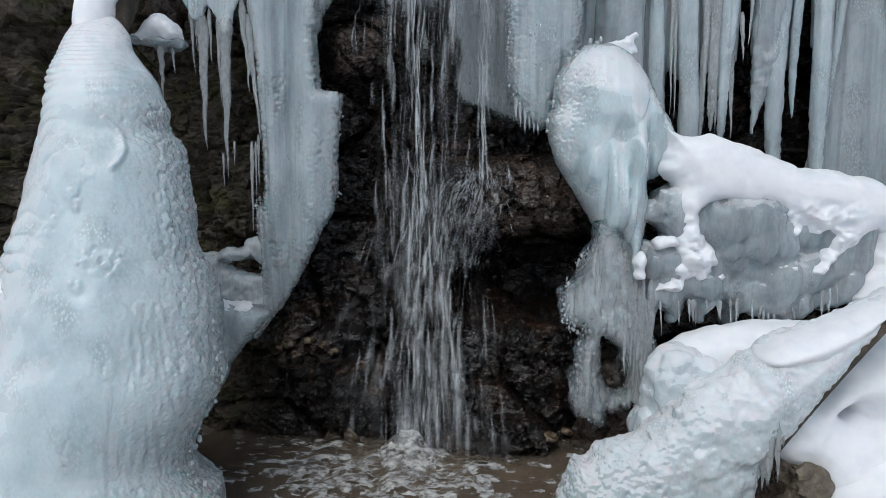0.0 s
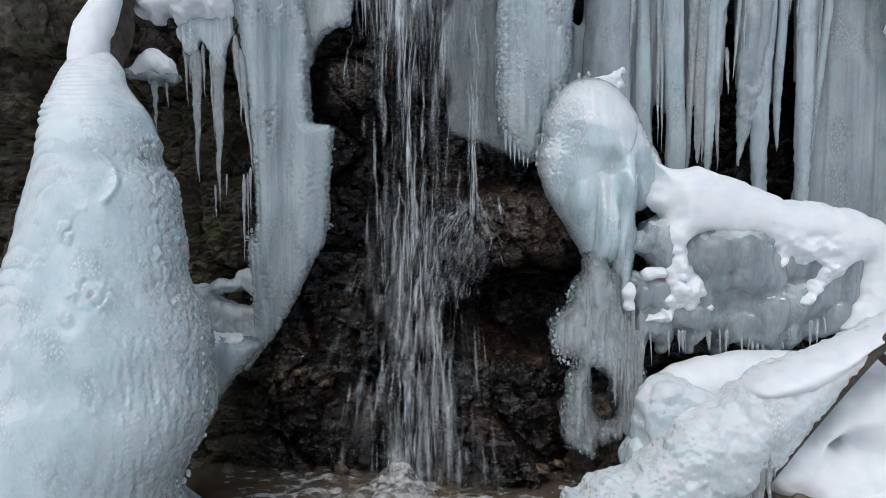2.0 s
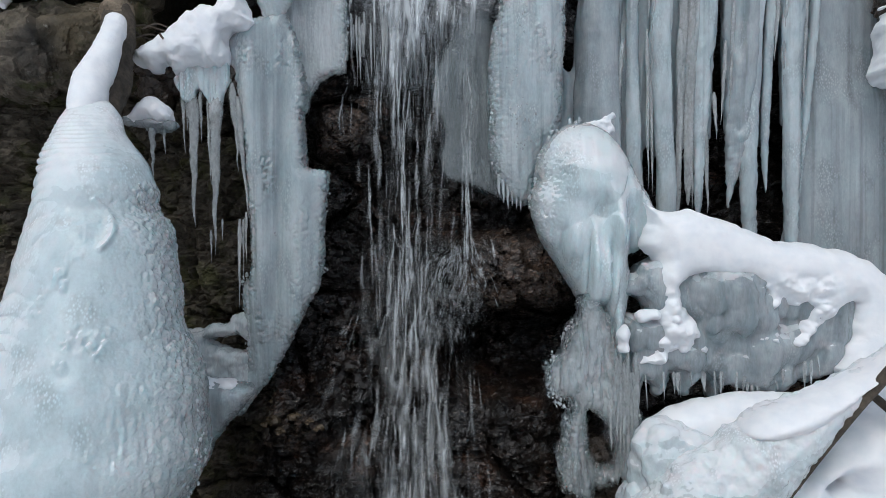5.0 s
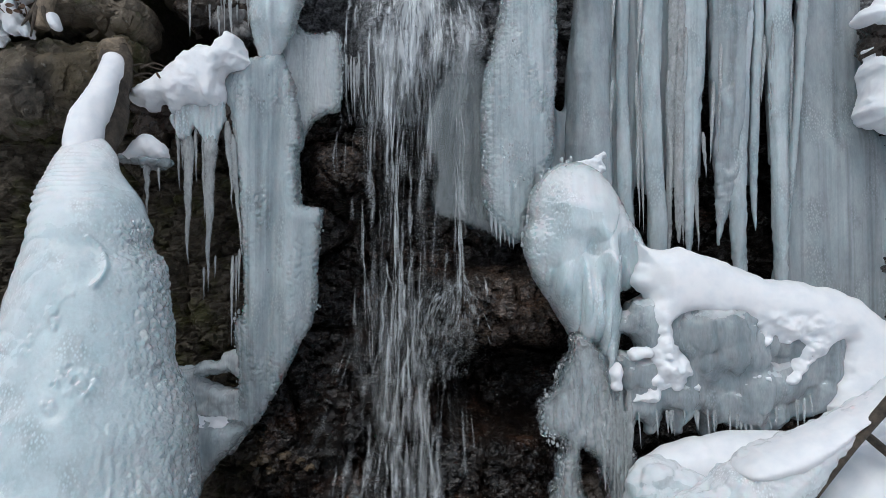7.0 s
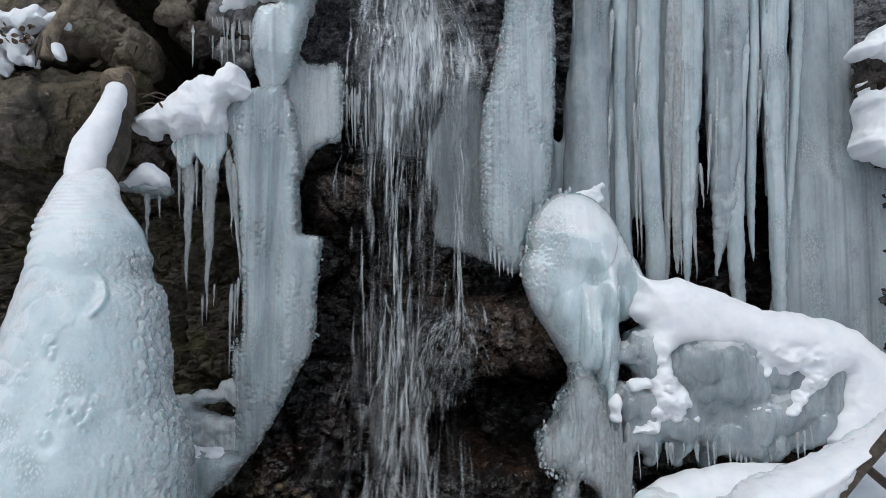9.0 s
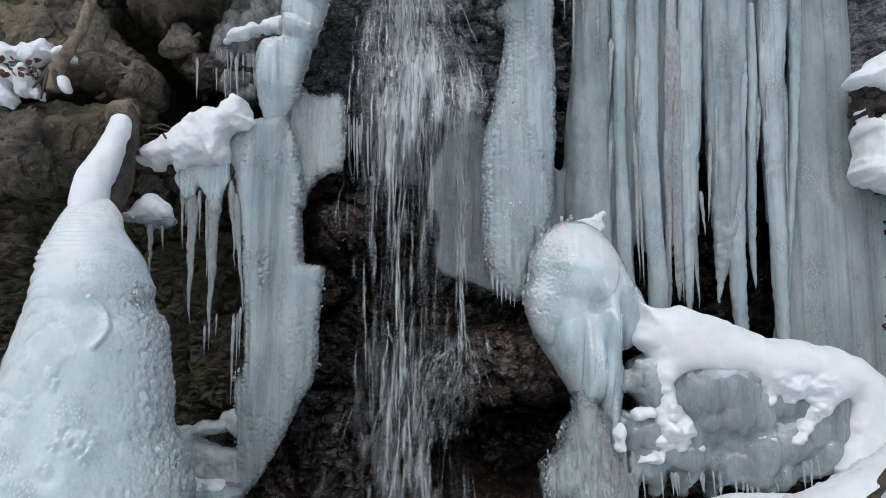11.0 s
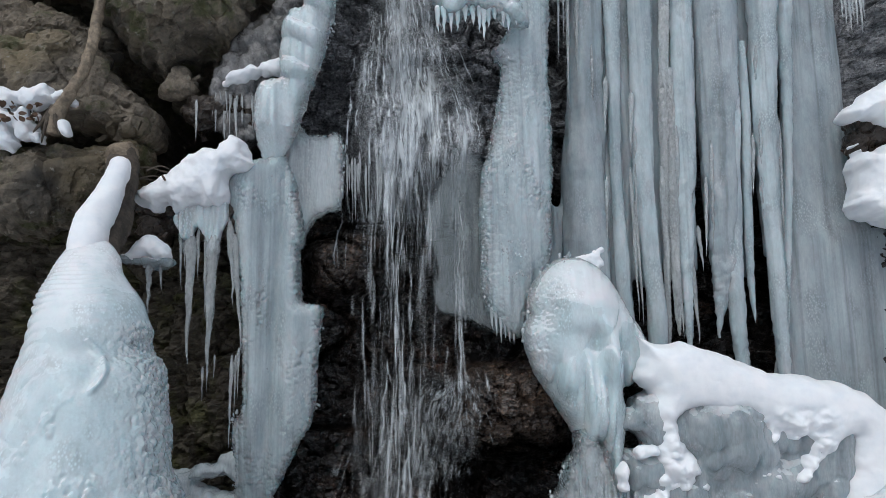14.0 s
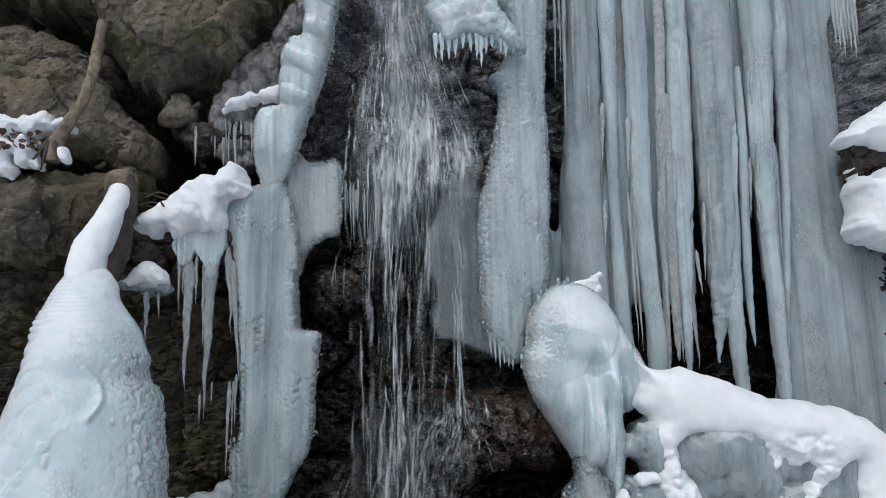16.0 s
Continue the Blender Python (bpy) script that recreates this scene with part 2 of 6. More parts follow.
def noise_node(tree, scale, detail=4.0, stretch=(1, 1, 1), roughness=0.55):
    n = node(tree, "ShaderNodeTexNoise", Scale=scale, Detail=detail, Roughness=roughness)
    tree.links.new(coords(tree, stretch), n.inputs["Vector"])
    return n.outputs["Fac"]


def ramp(tree, fac, stops):
    r = tree.nodes.new("ShaderNodeValToRGB")
    els = r.color_ramp.elements
    while len(els) < len(stops):
        els.new(0.5)
    for e, (p, c) in zip(els, stops):
        e.position, e.color = p, (*c, 1) if isinstance(c, tuple) else (c, c, c, 1)
    tree.links.new(fac, r.inputs[0])
    return r.outputs[0]


def blend(tree, fac, a, b, how="MIX"):
    m = tree.nodes.new("ShaderNodeMix")
    m.data_type, m.blend_type = "RGBA", how
    for value, slot in ((fac, m.inputs[0]), (a, m.inputs[6]), (b, m.inputs[7])):
        if isinstance(value, bpy.types.NodeSocket):
            tree.links.new(value, slot)
        else:
            slot.default_value = (*value, 1) if isinstance(value, tuple) else value
    return m.outputs[2]


def bumped(tree, shader, *layers):
    """layers: socket, strength, distance in metres."""
    last = None
    for fac, strength, distance in layers:
        b = tree.nodes.new("ShaderNodeBump")
        b.inputs["Strength"].default_value, b.inputs["Distance"].default_value = strength, distance
        tree.links.new(fac, b.inputs["Height"])
        if last is not None:
            tree.links.new(last, b.inputs["Normal"])
        last = b.outputs[0]
    tree.links.new(last, shader.inputs["Normal"])
    tree.links.new(last, shader.inputs["Coat Normal"])


def facing(t, way, lo, hi, wobble=0.5):
    """0 to 1 as the surface faces the given way, broken up by noise: settled snow and rime, on M_ICE also painted sky
    light.
    """
    g, d, n, m = t.nodes.new("ShaderNodeNewGeometry"), t.nodes.new("ShaderNodeVectorMath"), t.nodes.new("ShaderNodeMath"), t.nodes.new("ShaderNodeMapRange")
    d.operation, d.inputs[1].default_value = "DOT_PRODUCT", Vector(way).normalized()
    t.links.new(g.outputs["Normal"], d.inputs[0])
    n.operation, n.inputs[1].default_value = "MULTIPLY_ADD", wobble
    t.links.new(noise_node(t, 7.0, 6.0), n.inputs[0])
    t.links.new(d.outputs["Value"], n.inputs[2])
    m.inputs[1].default_value, m.inputs[2].default_value = lo + wobble / 2, hi + wobble / 2
    t.links.new(n.outputs[0], m.inputs[0])
    return m.outputs[0]


def ice(low, high, clear=0.0, rough=(0.12, 0.4), streak=(1, 1, 0.25), grain=0.5, sss=0.5, rime=None, bands=0.0, fleck=0.72, cling=None, coat=0.5, dimple=0.12):
    def build(t, s):
        s.inputs["IOR"].default_value = 1.31
        s.inputs["Subsurface Weight"].default_value = sss
        s.inputs["Coat Weight"].default_value, s.inputs["Coat Roughness"].default_value, s.inputs["Coat IOR"].default_value = coat, 0.03, 1.33
        s.inputs["Subsurface Radius"].default_value = (0.5, 0.9, 1.0)
        s.inputs["Subsurface Scale"].default_value = 0.03
        rim, glass = t.nodes.new("ShaderNodeAttribute"), t.nodes.new("ShaderNodeMath")  # knobbly rims are clearer
        rim.attribute_name = "rim"
        glass.operation, glass.use_clamp = "MULTIPLY_ADD", True
        glass.inputs[1].default_value, glass.inputs[2].default_value = 0.62, clear
        t.links.new(rim.outputs["Fac"], glass.inputs[0])
        through_ice = glass.outputs[0]
        if bands:
            add = t.nodes.new("ShaderNodeMath")
            add.operation, add.use_clamp = "ADD", True
            t.links.new(through_ice, add.inputs[0])
            t.links.new(ramp(t, noise_node(t, 9.0, 3.0, (2.4, 1, 0.06)), [(0.52, 0.0), (0.7, bands)]), add.inputs[1])
            through_ice = add.outputs[0]
        t.links.new(through_ice, s.inputs["Transmission Weight"])
        cells = node(t, "ShaderNodeTexVoronoi", Scale=75.0)
        cells.feature = "SMOOTH_F1"
        t.links.new(coords(t), cells.inputs["Vector"])
        cell = t.nodes.new("ShaderNodeMath")
        cell.operation = "MULTIPLY"
        t.links.new(cells.outputs["Distance"], cell.inputs[0])
        t.links.new(rim.outputs["Fac"], cell.inputs[1])
        body = ramp(t, noise_node(t, 6.0, 5.0, streak), [(0.3, low), (0.7, high)])
        fine = ramp(t, noise_node(t, 70.0, 6.0, streak, 0.7), [(0.33, fleck), (0.62, 1.05)])
        colour = blend(t, 1.0, body, fine, "MULTIPLY")
        gloss = ramp(t, noise_node(t, 18.0, 3.0, streak), [(0.35, rough[0]), (0.7, rough[1])])
        if rime:
            mask = facing(t, *rime)
            colour, gloss = blend(t, mask, colour, (0.84, 0.87, 0.9)), blend(t, mask, gloss, (0.6, 0.6, 0.6))
        if cling:
            stuck = ramp(t, noise_node(t, cling[0], 10.0, (0.8, 1, 1.5), 0.72), [(cling[1], 0.0), (cling[1] + 0.05, 1.0)])
            colour, gloss = blend(t, stuck, colour, (0.84, 0.87, 0.9)), blend(t, stuck, gloss, (0.6, 0.6, 0.6))
        frost = t.nodes.new("ShaderNodeAttribute")  # settled hoar, on the column also painted sky light
        frost.attribute_name = "frost"
        whitening = blend(t, 1.0, frost.outputs["Fac"], ramp(t, noise_node(t, 16.0, 6.0, roughness=0.65), [(0.3, 0.55), (0.55, 1.0)]), "MULTIPLY")
        colour, gloss = blend(t, whitening, colour, (0.82, 0.86, 0.89)), blend(t, whitening, gloss, (0.6, 0.6, 0.6))
        pits = node(t, "ShaderNodeTexVoronoi", Scale=48.0)
        pits.feature = "SMOOTH_F1"
        t.links.new(coords(t, (1, 1, 0.55)), pits.inputs["Vector"])
        sparkle_cells = node(t, "ShaderNodeTexVoronoi", Scale=85.0)
        t.links.new(coords(t, (1, 1, 0.6)), sparkle_cells.inputs["Vector"])
        sparkle = ramp(t, sparkle_cells.outputs["Distance"], [(0.12, 1.2), (0.3, 1.0), (0.55, 0.76)])  # bright and dark flecks painted in for the sparkle of refracted light
        where = ramp(t, noise_node(t, 7.0, 5.0, (1, 1, 0.5), 0.6), [(0.5, 0.0), (0.66, 0.9)])
        colour = blend(t, where, colour, blend(t, 1.0, colour, sparkle, "MULTIPLY"))
        pitted = blend(t, 1.0, pits.outputs["Distance"], ramp(t, noise_node(t, 5.0, 3.0, (1, 1, 0.5)), [(0.5, 0.1), (0.68, 1.0)]), "MULTIPLY")
        colour = blend(t, rim.outputs["Fac"], colour, (0.84, 0.91, 0.93))
        gloss = blend(t, rim.outputs["Fac"], gloss, (0.04, 0.04, 0.04))
        t.links.new(colour, s.inputs["Base Color"])
        t.links.new(gloss, s.inputs["Roughness"])
        bumped(t, s, (noise_node(t, 30.0, 4.0, streak), grain, 0.012), (noise_node(t, 95.0, 4.0, streak), grain, 0.006), (noise_node(t, 190.0, 3.0), grain * 0.8, 0.003), (pitted, dimple, 0.03), (cell.outputs[0], 1.0, 0.012))
    return build


def snow(t, s):
    s.inputs["Subsurface Weight"].default_value = 0.3
    s.inputs["Subsurface Radius"].default_value = (0.8, 0.95, 1.0)
    s.inputs["Subsurface Scale"].default_value = 0.02
    s.inputs["Roughness"].default_value = 0.65
    t.links.new(ramp(t, noise_node(t, 9.0, 5.0), [(0.3, (0.78, 0.81, 0.85)), (0.6, (0.88, 0.89, 0.91))]), s.inputs["Base Color"])
    bumped(t, s, (noise_node(t, 14.0, 4.0), 0.25, 0.02), (noise_node(t, 220.0, 3.0), 0.35, 0.003))


def stone(dark, light, moss=0.0, wet=(0.45, 0.85)):
    def build(t, s):
        a = ramp(t, noise_node(t, 2.2, 8.0, roughness=0.65), [(0.32, dark), (0.68, light)])
        b = ramp(t, noise_node(t, 32.0, 7.0, roughness=0.7), [(0.3, 0.4), (0.65, 1.25)])
        c = blend(t, 1.0, a, b, "MULTIPLY")
        if moss:
            c = blend(t, ramp(t, noise_node(t, 1.6, 4.0), [(0.5, 0.0), (0.66, moss)]), c, blend(t, noise_node(t, 40.0, 5.0), (0.08, 0.06, 0.03), (0.2, 0.155, 0.085)))
            c = blend(t, ramp(t, noise_node(t, 4.5, 8.0, roughness=0.7), [(0.53, 0.0), (0.62, moss)]), c, blend(t, noise_node(t, 70.0, 4.0), (0.02, 0.025, 0.006), (0.09, 0.095, 0.03)))
            c = blend(t, ramp(t, noise_node(t, 24.0, 5.0), [(0.64, 0.0), (0.7, 0.6)]), c, (0.26, 0.25, 0.22))
        t.links.new(c, s.inputs["Base Color"])
        t.links.new(ramp(t, noise_node(t, 12.0, 4.0), [(0.3, wet[0]), (0.7, wet[1])]), s.inputs["Roughness"])
        bumped(t, s, (noise_node(t, 11.0, 9.0, roughness=0.65), 0.8, 0.026), (noise_node(t, 80.0, 6.0), 0.7, 0.006))
    return build


def glazed(t, s):
    """Pebbly grey-brown stone under a skin of clear ice."""
    stone((0.035, 0.033, 0.031), (0.24, 0.235, 0.235), wet=(0.1, 0.3))(t, s)
    s.inputs["Coat Weight"].default_value, s.inputs["Coat Roughness"].default_value, s.inputs["Coat IOR"].default_value = 1.0, 0.05, 1.4


def cliff_rock(t, s):
    """Grey-brown stone, soaked and stained dark where the water runs (x from -0.95 to 1.1)."""
    dry = blend(t, 1.0, ramp(t, noise_node(t, 2.5, 8.0), [(0.3, (0.03, 0.026, 0.02)), (0.7, (0.15, 0.125, 0.095))]),
                ramp(t, noise_node(t, 38.0, 6.0), [(0.3, 0.5), (0.65, 1.15)]), "MULTIPLY")
    dry = blend(t, ramp(t, noise_node(t, 5.5, 6.0), [(0.5, 0.0), (0.64, 0.85)]), dry, blend(t, noise_node(t, 60.0, 4.0), (0.02, 0.022, 0.007), (0.11, 0.105, 0.04)))
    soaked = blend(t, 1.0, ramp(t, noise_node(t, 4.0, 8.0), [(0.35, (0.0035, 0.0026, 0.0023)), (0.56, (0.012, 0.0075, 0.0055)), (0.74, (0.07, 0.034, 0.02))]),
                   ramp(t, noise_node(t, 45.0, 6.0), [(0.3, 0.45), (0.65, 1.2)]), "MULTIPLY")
    # pale specks painted in for the glints on wet rock
    glints = ramp(t, noise_node(t, 62.0, 5.0, (0.55, 1, 1.7), 0.7), [(0.58, 0.0), (0.66, 1.0)])
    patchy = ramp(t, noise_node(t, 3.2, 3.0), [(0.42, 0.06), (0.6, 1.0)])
    soaked = blend(t, blend(t, 1.0, glints, patchy, "MULTIPLY"), soaked, (0.20, 0.165, 0.14))
    for at, size in (((0.60, 4.2, 1.50), 0.46), ((-0.50, 4.3, 2.40), 0.28), ((-0.85, 4.2, 0.58), 0.18)):  # brown stone on the juts, painted lighter for sky light and glints
        gap, rag, edge = t.nodes.new("ShaderNodeVectorMath"), t.nodes.new("ShaderNodeMath"), t.nodes.new("ShaderNodeMapRange")
        gap.operation, gap.inputs[1].default_value = "DISTANCE", at
        t.links.new(coords(t), gap.inputs[0])
        rag.operation, rag.inputs[1].default_value = "MULTIPLY_ADD", 0.7
        t.links.new(noise_node(t, 5.0, 6.0, roughness=0.65), rag.inputs[0])
        t.links.new(gap.outputs["Value"], rag.inputs[2])
        edge.inputs[1].default_value, edge.inputs[2].default_value, edge.inputs[3].default_value, edge.inputs[4].default_value = size + 0.18, size + 0.38, 0.7, 0.0
        t.links.new(rag.outputs[0], edge.inputs[0])
        soaked = blend(t, edge.outputs[0], soaked, blend(t, 1.0, ramp(t, noise_node(t, 9.0, 8.0, roughness=0.65), [(0.33, (0.016, 0.012, 0.010)), (0.56, (0.085, 0.060, 0.046)), (0.72, (0.24, 0.15, 0.10))]), ramp(t, noise_node(t, 50.0, 6.0, (0.7, 1, 1.6), 0.7), [(0.36, 0.25), (0.62, 1.7)]), "MULTIPLY"))
    face = t.nodes.new("ShaderNodeSeparateXYZ")
    t.links.new(coords(t), face.inputs[0])
    rise, high = t.nodes.new("ShaderNodeMath"), t.nodes.new("ShaderNodeMapRange")  # grey tone above the block paints in the wet slope's sky reflection
    rise.operation, rise.inputs[1].default_value = "MULTIPLY_ADD", 0.5
    t.links.new(noise_node(t, 4.0, 6.0), rise.inputs[0])
    t.links.new(face.outputs[2], rise.inputs[2])
    high.inputs[1].default_value, high.inputs[2].default_value = 3.1, 3.3
    t.links.new(rise.outputs[0], high.inputs[0])
    grey = blend(t, 1.0, ramp(t, noise_node(t, 7.0, 8.0, roughness=0.65), [(0.33, (0.045, 0.047, 0.050)), (0.7, (0.22, 0.22, 0.23))]), ramp(t, noise_node(t, 55.0, 6.0, (0.8, 1, 1.4), 0.7), [(0.36, 0.4), (0.62, 1.9)]), "MULTIPLY")
    soaked = blend(t, high.outputs[0], soaked, grey)
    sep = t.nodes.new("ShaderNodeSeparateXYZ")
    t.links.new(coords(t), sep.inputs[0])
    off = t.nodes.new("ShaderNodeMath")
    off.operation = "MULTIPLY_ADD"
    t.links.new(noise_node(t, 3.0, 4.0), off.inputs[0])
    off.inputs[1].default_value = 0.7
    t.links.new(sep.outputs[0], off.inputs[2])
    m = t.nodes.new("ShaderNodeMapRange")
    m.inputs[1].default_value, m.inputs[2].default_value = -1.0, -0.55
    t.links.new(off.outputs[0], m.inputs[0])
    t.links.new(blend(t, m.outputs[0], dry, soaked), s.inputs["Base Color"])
    gloss = blend(t, m.outputs[0], ramp(t, noise_node(t, 12.0, 4.0), [(0.3, 0.5), (0.7, 0.9)]), ramp(t, noise_node(t, 20.0, 4.0), [(0.35, 0.1), (0.7, 0.4)]))
    t.links.new(gloss, s.inputs["Roughness"])
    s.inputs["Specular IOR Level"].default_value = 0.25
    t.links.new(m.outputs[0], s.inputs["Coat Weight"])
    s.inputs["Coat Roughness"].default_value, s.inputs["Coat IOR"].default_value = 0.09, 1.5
    bumped(t, s, (noise_node(t, 16.0, 8.0, (1, 1, 1.8)), 0.7, 0.025), (noise_node(t, 70.0, 5.0, (0.7, 1, 1.7)), 0.8, 0.012))


def bark(t, s):
    c = blend(t, 1.0, ramp(t, noise_node(t, 12.0, 6.0), [(0.3, (0.035, 0.028, 0.022)), (0.7, (0.12, 0.095, 0.07))]), ramp(t, noise_node(t, 60.0, 5.0), [(0.3, 0.5), (0.7, 1.1)]), "MULTIPLY")
    t.links.new(c, s.inputs["Base Color"])
    s.inputs["Roughness"].default_value = 0.8
    bumped(t, s, (noise_node(t, 45.0, 6.0), 0.8, 0.012))


def falling_water(t, s):
    s.inputs["Base Color"].default_value = (0.8, 0.86, 0.9, 1)
    s.inputs["Roughness"].default_value = 0.35
    s.inputs["IOR"].default_value = 1.33
    t.links.new(ramp(t, noise_node(t, 30.0, 3.0, (1, 1, 0.3)), [(0.35, 0.05), (0.7, 0.36)]), s.inputs["Alpha"])


def water_veil(lo, mid, hi):
    def build(t, s):
        """A film of broken water: white threads along the flow, clear between them."""
        s.inputs["Base Color"].default_value = (0.86, 0.91, 0.94, 1)
        s.inputs["Roughness"].default_value = 0.35
        s.inputs["IOR"].default_value = 1.33
        at = t.nodes.new("ShaderNodeAttribute")
        at.attribute_name = "strand"
        threads = node(t, "ShaderNodeTexNoise", Scale=1.0, Detail=3.5, Roughness=0.55, Distortion=0.8)
        t.links.new(at.outputs["Vector"], threads.inputs["Vector"])
        flow = t.nodes.new("ShaderNodeAttribute")
        flow.attribute_name = "flow"
        m = t.nodes.new("ShaderNodeMath")
        m.operation = "MULTIPLY"
        clumps = node(t, "ShaderNodeTexNoise", Scale=0.22, Detail=2.0)
        t.links.new(at.outputs["Vector"], clumps.inputs["Vector"])
        both = blend(t, 1.0, ramp(t, threads.outputs["Fac"], [(lo, 0.0), (mid, 0.25), (hi, 0.8)]), ramp(t, clumps.outputs["Fac"], [(0.36, 0.08), (0.66, 1.3)]), "MULTIPLY")
        t.links.new(both, m.inputs[0])
        t.links.new(flow.outputs["Fac"], m.inputs[1])
        t.links.new(m.outputs[0], s.inputs["Alpha"])
    return build


def water_streak(t, s):
    """Ribbons of white water, broken into drops along their length."""
    s.inputs["Base Color"].default_value = (0.84, 0.89, 0.92, 1)
    s.inputs["Roughness"].default_value = 0.35
    s.inputs["IOR"].default_value = 1.33
    flow, m = t.nodes.new("ShaderNodeAttribute"), t.nodes.new("ShaderNodeMath")
    flow.attribute_name, m.operation = "flow", "MULTIPLY"
    t.links.new(flow.outputs["Fac"], m.inputs[0])
    t.links.new(ramp(t, noise_node(t, 26.0, 4.0, (1.6, 1, 0.35), 0.65), [(0.35, 0.25), (0.62, 1.0)]), m.inputs[1])
    t.links.new(m.outputs[0], s.inputs["Alpha"])


def pool_water(t, s):
    s.inputs["Base Color"].default_value = (0.46, 0.38, 0.29, 1)
    s.inputs["Roughness"].default_value = 0.06
    s.inputs["IOR"].default_value = 1.33
    s.inputs["Transmission Weight"].default_value = 0.8
    bumped(t, s, (noise_node(t, 14.0, 4.0), 0.5, 0.03), (noise_node(t, 50.0, 3.0), 0.5, 0.008))


def foam(t, s):
    s.inputs["Base Color"].default_value = (0.8, 0.8, 0.78, 1)
    s.inputs["Roughness"].default_value = 0.4
    t.links.new(ramp(t, noise_node(t, 22.0, 8.0, (0.9, 1.1, 1), 0.68), [(0.36, 0.0), (0.68, 0.8)]), s.inputs["Alpha"])
    bumped(t, s, (noise_node(t, 40.0, 4.0), 0.6, 0.01))


# milky ice: its rime mask also paints sky light on faces up and left
M_ICE = material("milky_blue_ice", ice((0.45, 0.56, 0.60), (0.61, 0.71, 0.745), clear=0.06, rough=(0.03, 0.2), grain=0.13, fleck=0.94, streak=(1, 1, 0.9), rime=((-0.6, -0.1, 0.8), 0.4, 0.9, 0.2)))
M_ICE_RIB = material("fluted_ice", ice((0.37, 0.435, 0.465), (0.61, 0.685, 0.715), clear=0.15, streak=(1.0, 1, 0.35), rough=(0.02, 0.22), grain=0.16, fleck=0.92, bands=0.22))
M_ICE_SHEET = material("cloudy_sheet_ice", ice((0.34, 0.39, 0.42), (0.56, 0.62, 0.65), clear=0.25, streak=(1.0, 1, 0.35), rough=(0.03, 0.22), grain=0.16, fleck=0.92, bands=0.25))
M_ICE_GREY = material("clear_grey_ice", ice((0.55, 0.60, 0.62), (0.8, 0.85, 0.87), clear=0.32, rough=(0.03, 0.16), grain=0.22, fleck=0.85, streak=(1.5, 1, 0.2), sss=0.2))
M_ICE_DULL = material("dull_snowy_ice", ice((0.34, 0.39, 0.42), (0.62, 0.68, 0.71), clear=0.34, rough=(0.05, 0.25), grain=0.2, fleck=0.85, streak=(1.4, 1, 0.3), rime=((0, -0.1, 1.0), 0.55, 0.9, 0.5), cling=(3.2, 0.62)))
M_APRON = material("thin_clear_ice", ice((0.36, 0.41, 0.43), (0.62, 0.68, 0.70), clear=0.66, rough=(0.01, 0.05), grain=0.3, streak=(1.5, 1, 0.35), sss=0.0))
M_CRUST = material("crystal_ice_crust", ice((0.80, 0.87, 0.9), (0.92, 0.96, 0.97), clear=0.6, rough=(0.01, 0.04), streak=(1, 1, 1), grain=0.05, fleck=0.95, sss=0.0))
M_ICICLE = material("clear_icicle_ice", ice((0.82, 0.88, 0.9), (0.95, 0.97, 0.98), clear=0.68, rough=(0.01, 0.06), streak=(1, 1, 0.5), grain=0.8, sss=0.0, dimple=0.5, coat=1.0))
M_BULB = material("frosted_blue_ice", ice((0.53, 0.645, 0.68), (0.70, 0.795, 0.83), clear=0.08, rough=(0.04, 0.25), grain=0.18, fleck=0.92, streak=(1, 1, 0.4), rime=((0.1, -0.15, 1.0), 0.1, 0.6, 0.12)))
M_HANG = material("bright_clear_ice", ice((0.60, 0.67, 0.70), (0.88, 0.92, 0.94), clear=0.48, rough=(0.02, 0.10), grain=0.4, dimple=0.5, coat=1.0, fleck=0.85, streak=(1.2, 1, 0.4), sss=0.2))
M_ICE_PALE = material("pale_crusted_ice", ice((0.56, 0.64, 0.67), (0.72, 0.79, 0.82), clear=0.12, rough=(0.03, 0.2), grain=0.25, fleck=0.92, streak=(1, 1, 0.8), rime=((0.0, -0.1, 1.0), 0.2, 0.8, 0.3), dimple=0.2))
M_SNOW = material("fresh_snow", snow)
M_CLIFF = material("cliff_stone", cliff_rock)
M_BOULDER = material("mossy_boulder_stone", stone((0.035, 0.030, 0.023), (0.26, 0.215, 0.16), moss=0.85))
M_WETSTONE = material("wet_dark_stone", stone((0.014, 0.011, 0.009), (0.06, 0.042, 0.03), wet=(0.12, 0.5)))
M_BARK = material("weathered_bark", bark)
M_DRYWOOD = material("dry_grey_wood", stone((0.13, 0.10, 0.07), (0.34, 0.27, 0.19)))
M_WATER = material("falling_water", falling_water)
M_VEIL = material("water_veil", water_veil(0.44, 0.55, 0.70))
M_VEIL_DENSE = material("dense_water_veil", water_veil(0.34, 0.46, 0.59))
M_STREAK = material("white_water_ribbons", water_streak)
M_POOL = material("pool_water", pool_water)
M_FOAM = material("foam", foam)
M_LEAF = material("dead_leaf", stone((0.06, 0.03, 0.015), (0.16, 0.08, 0.035)))


# ---- the gully: ground, cliff, pool ----
def bump_at(x, z, cx, cz, rx, rz, power=2.0):
    return np.exp(-(np.abs((x - cx) / rx) ** power + np.abs((z - cz) / rz) ** power))


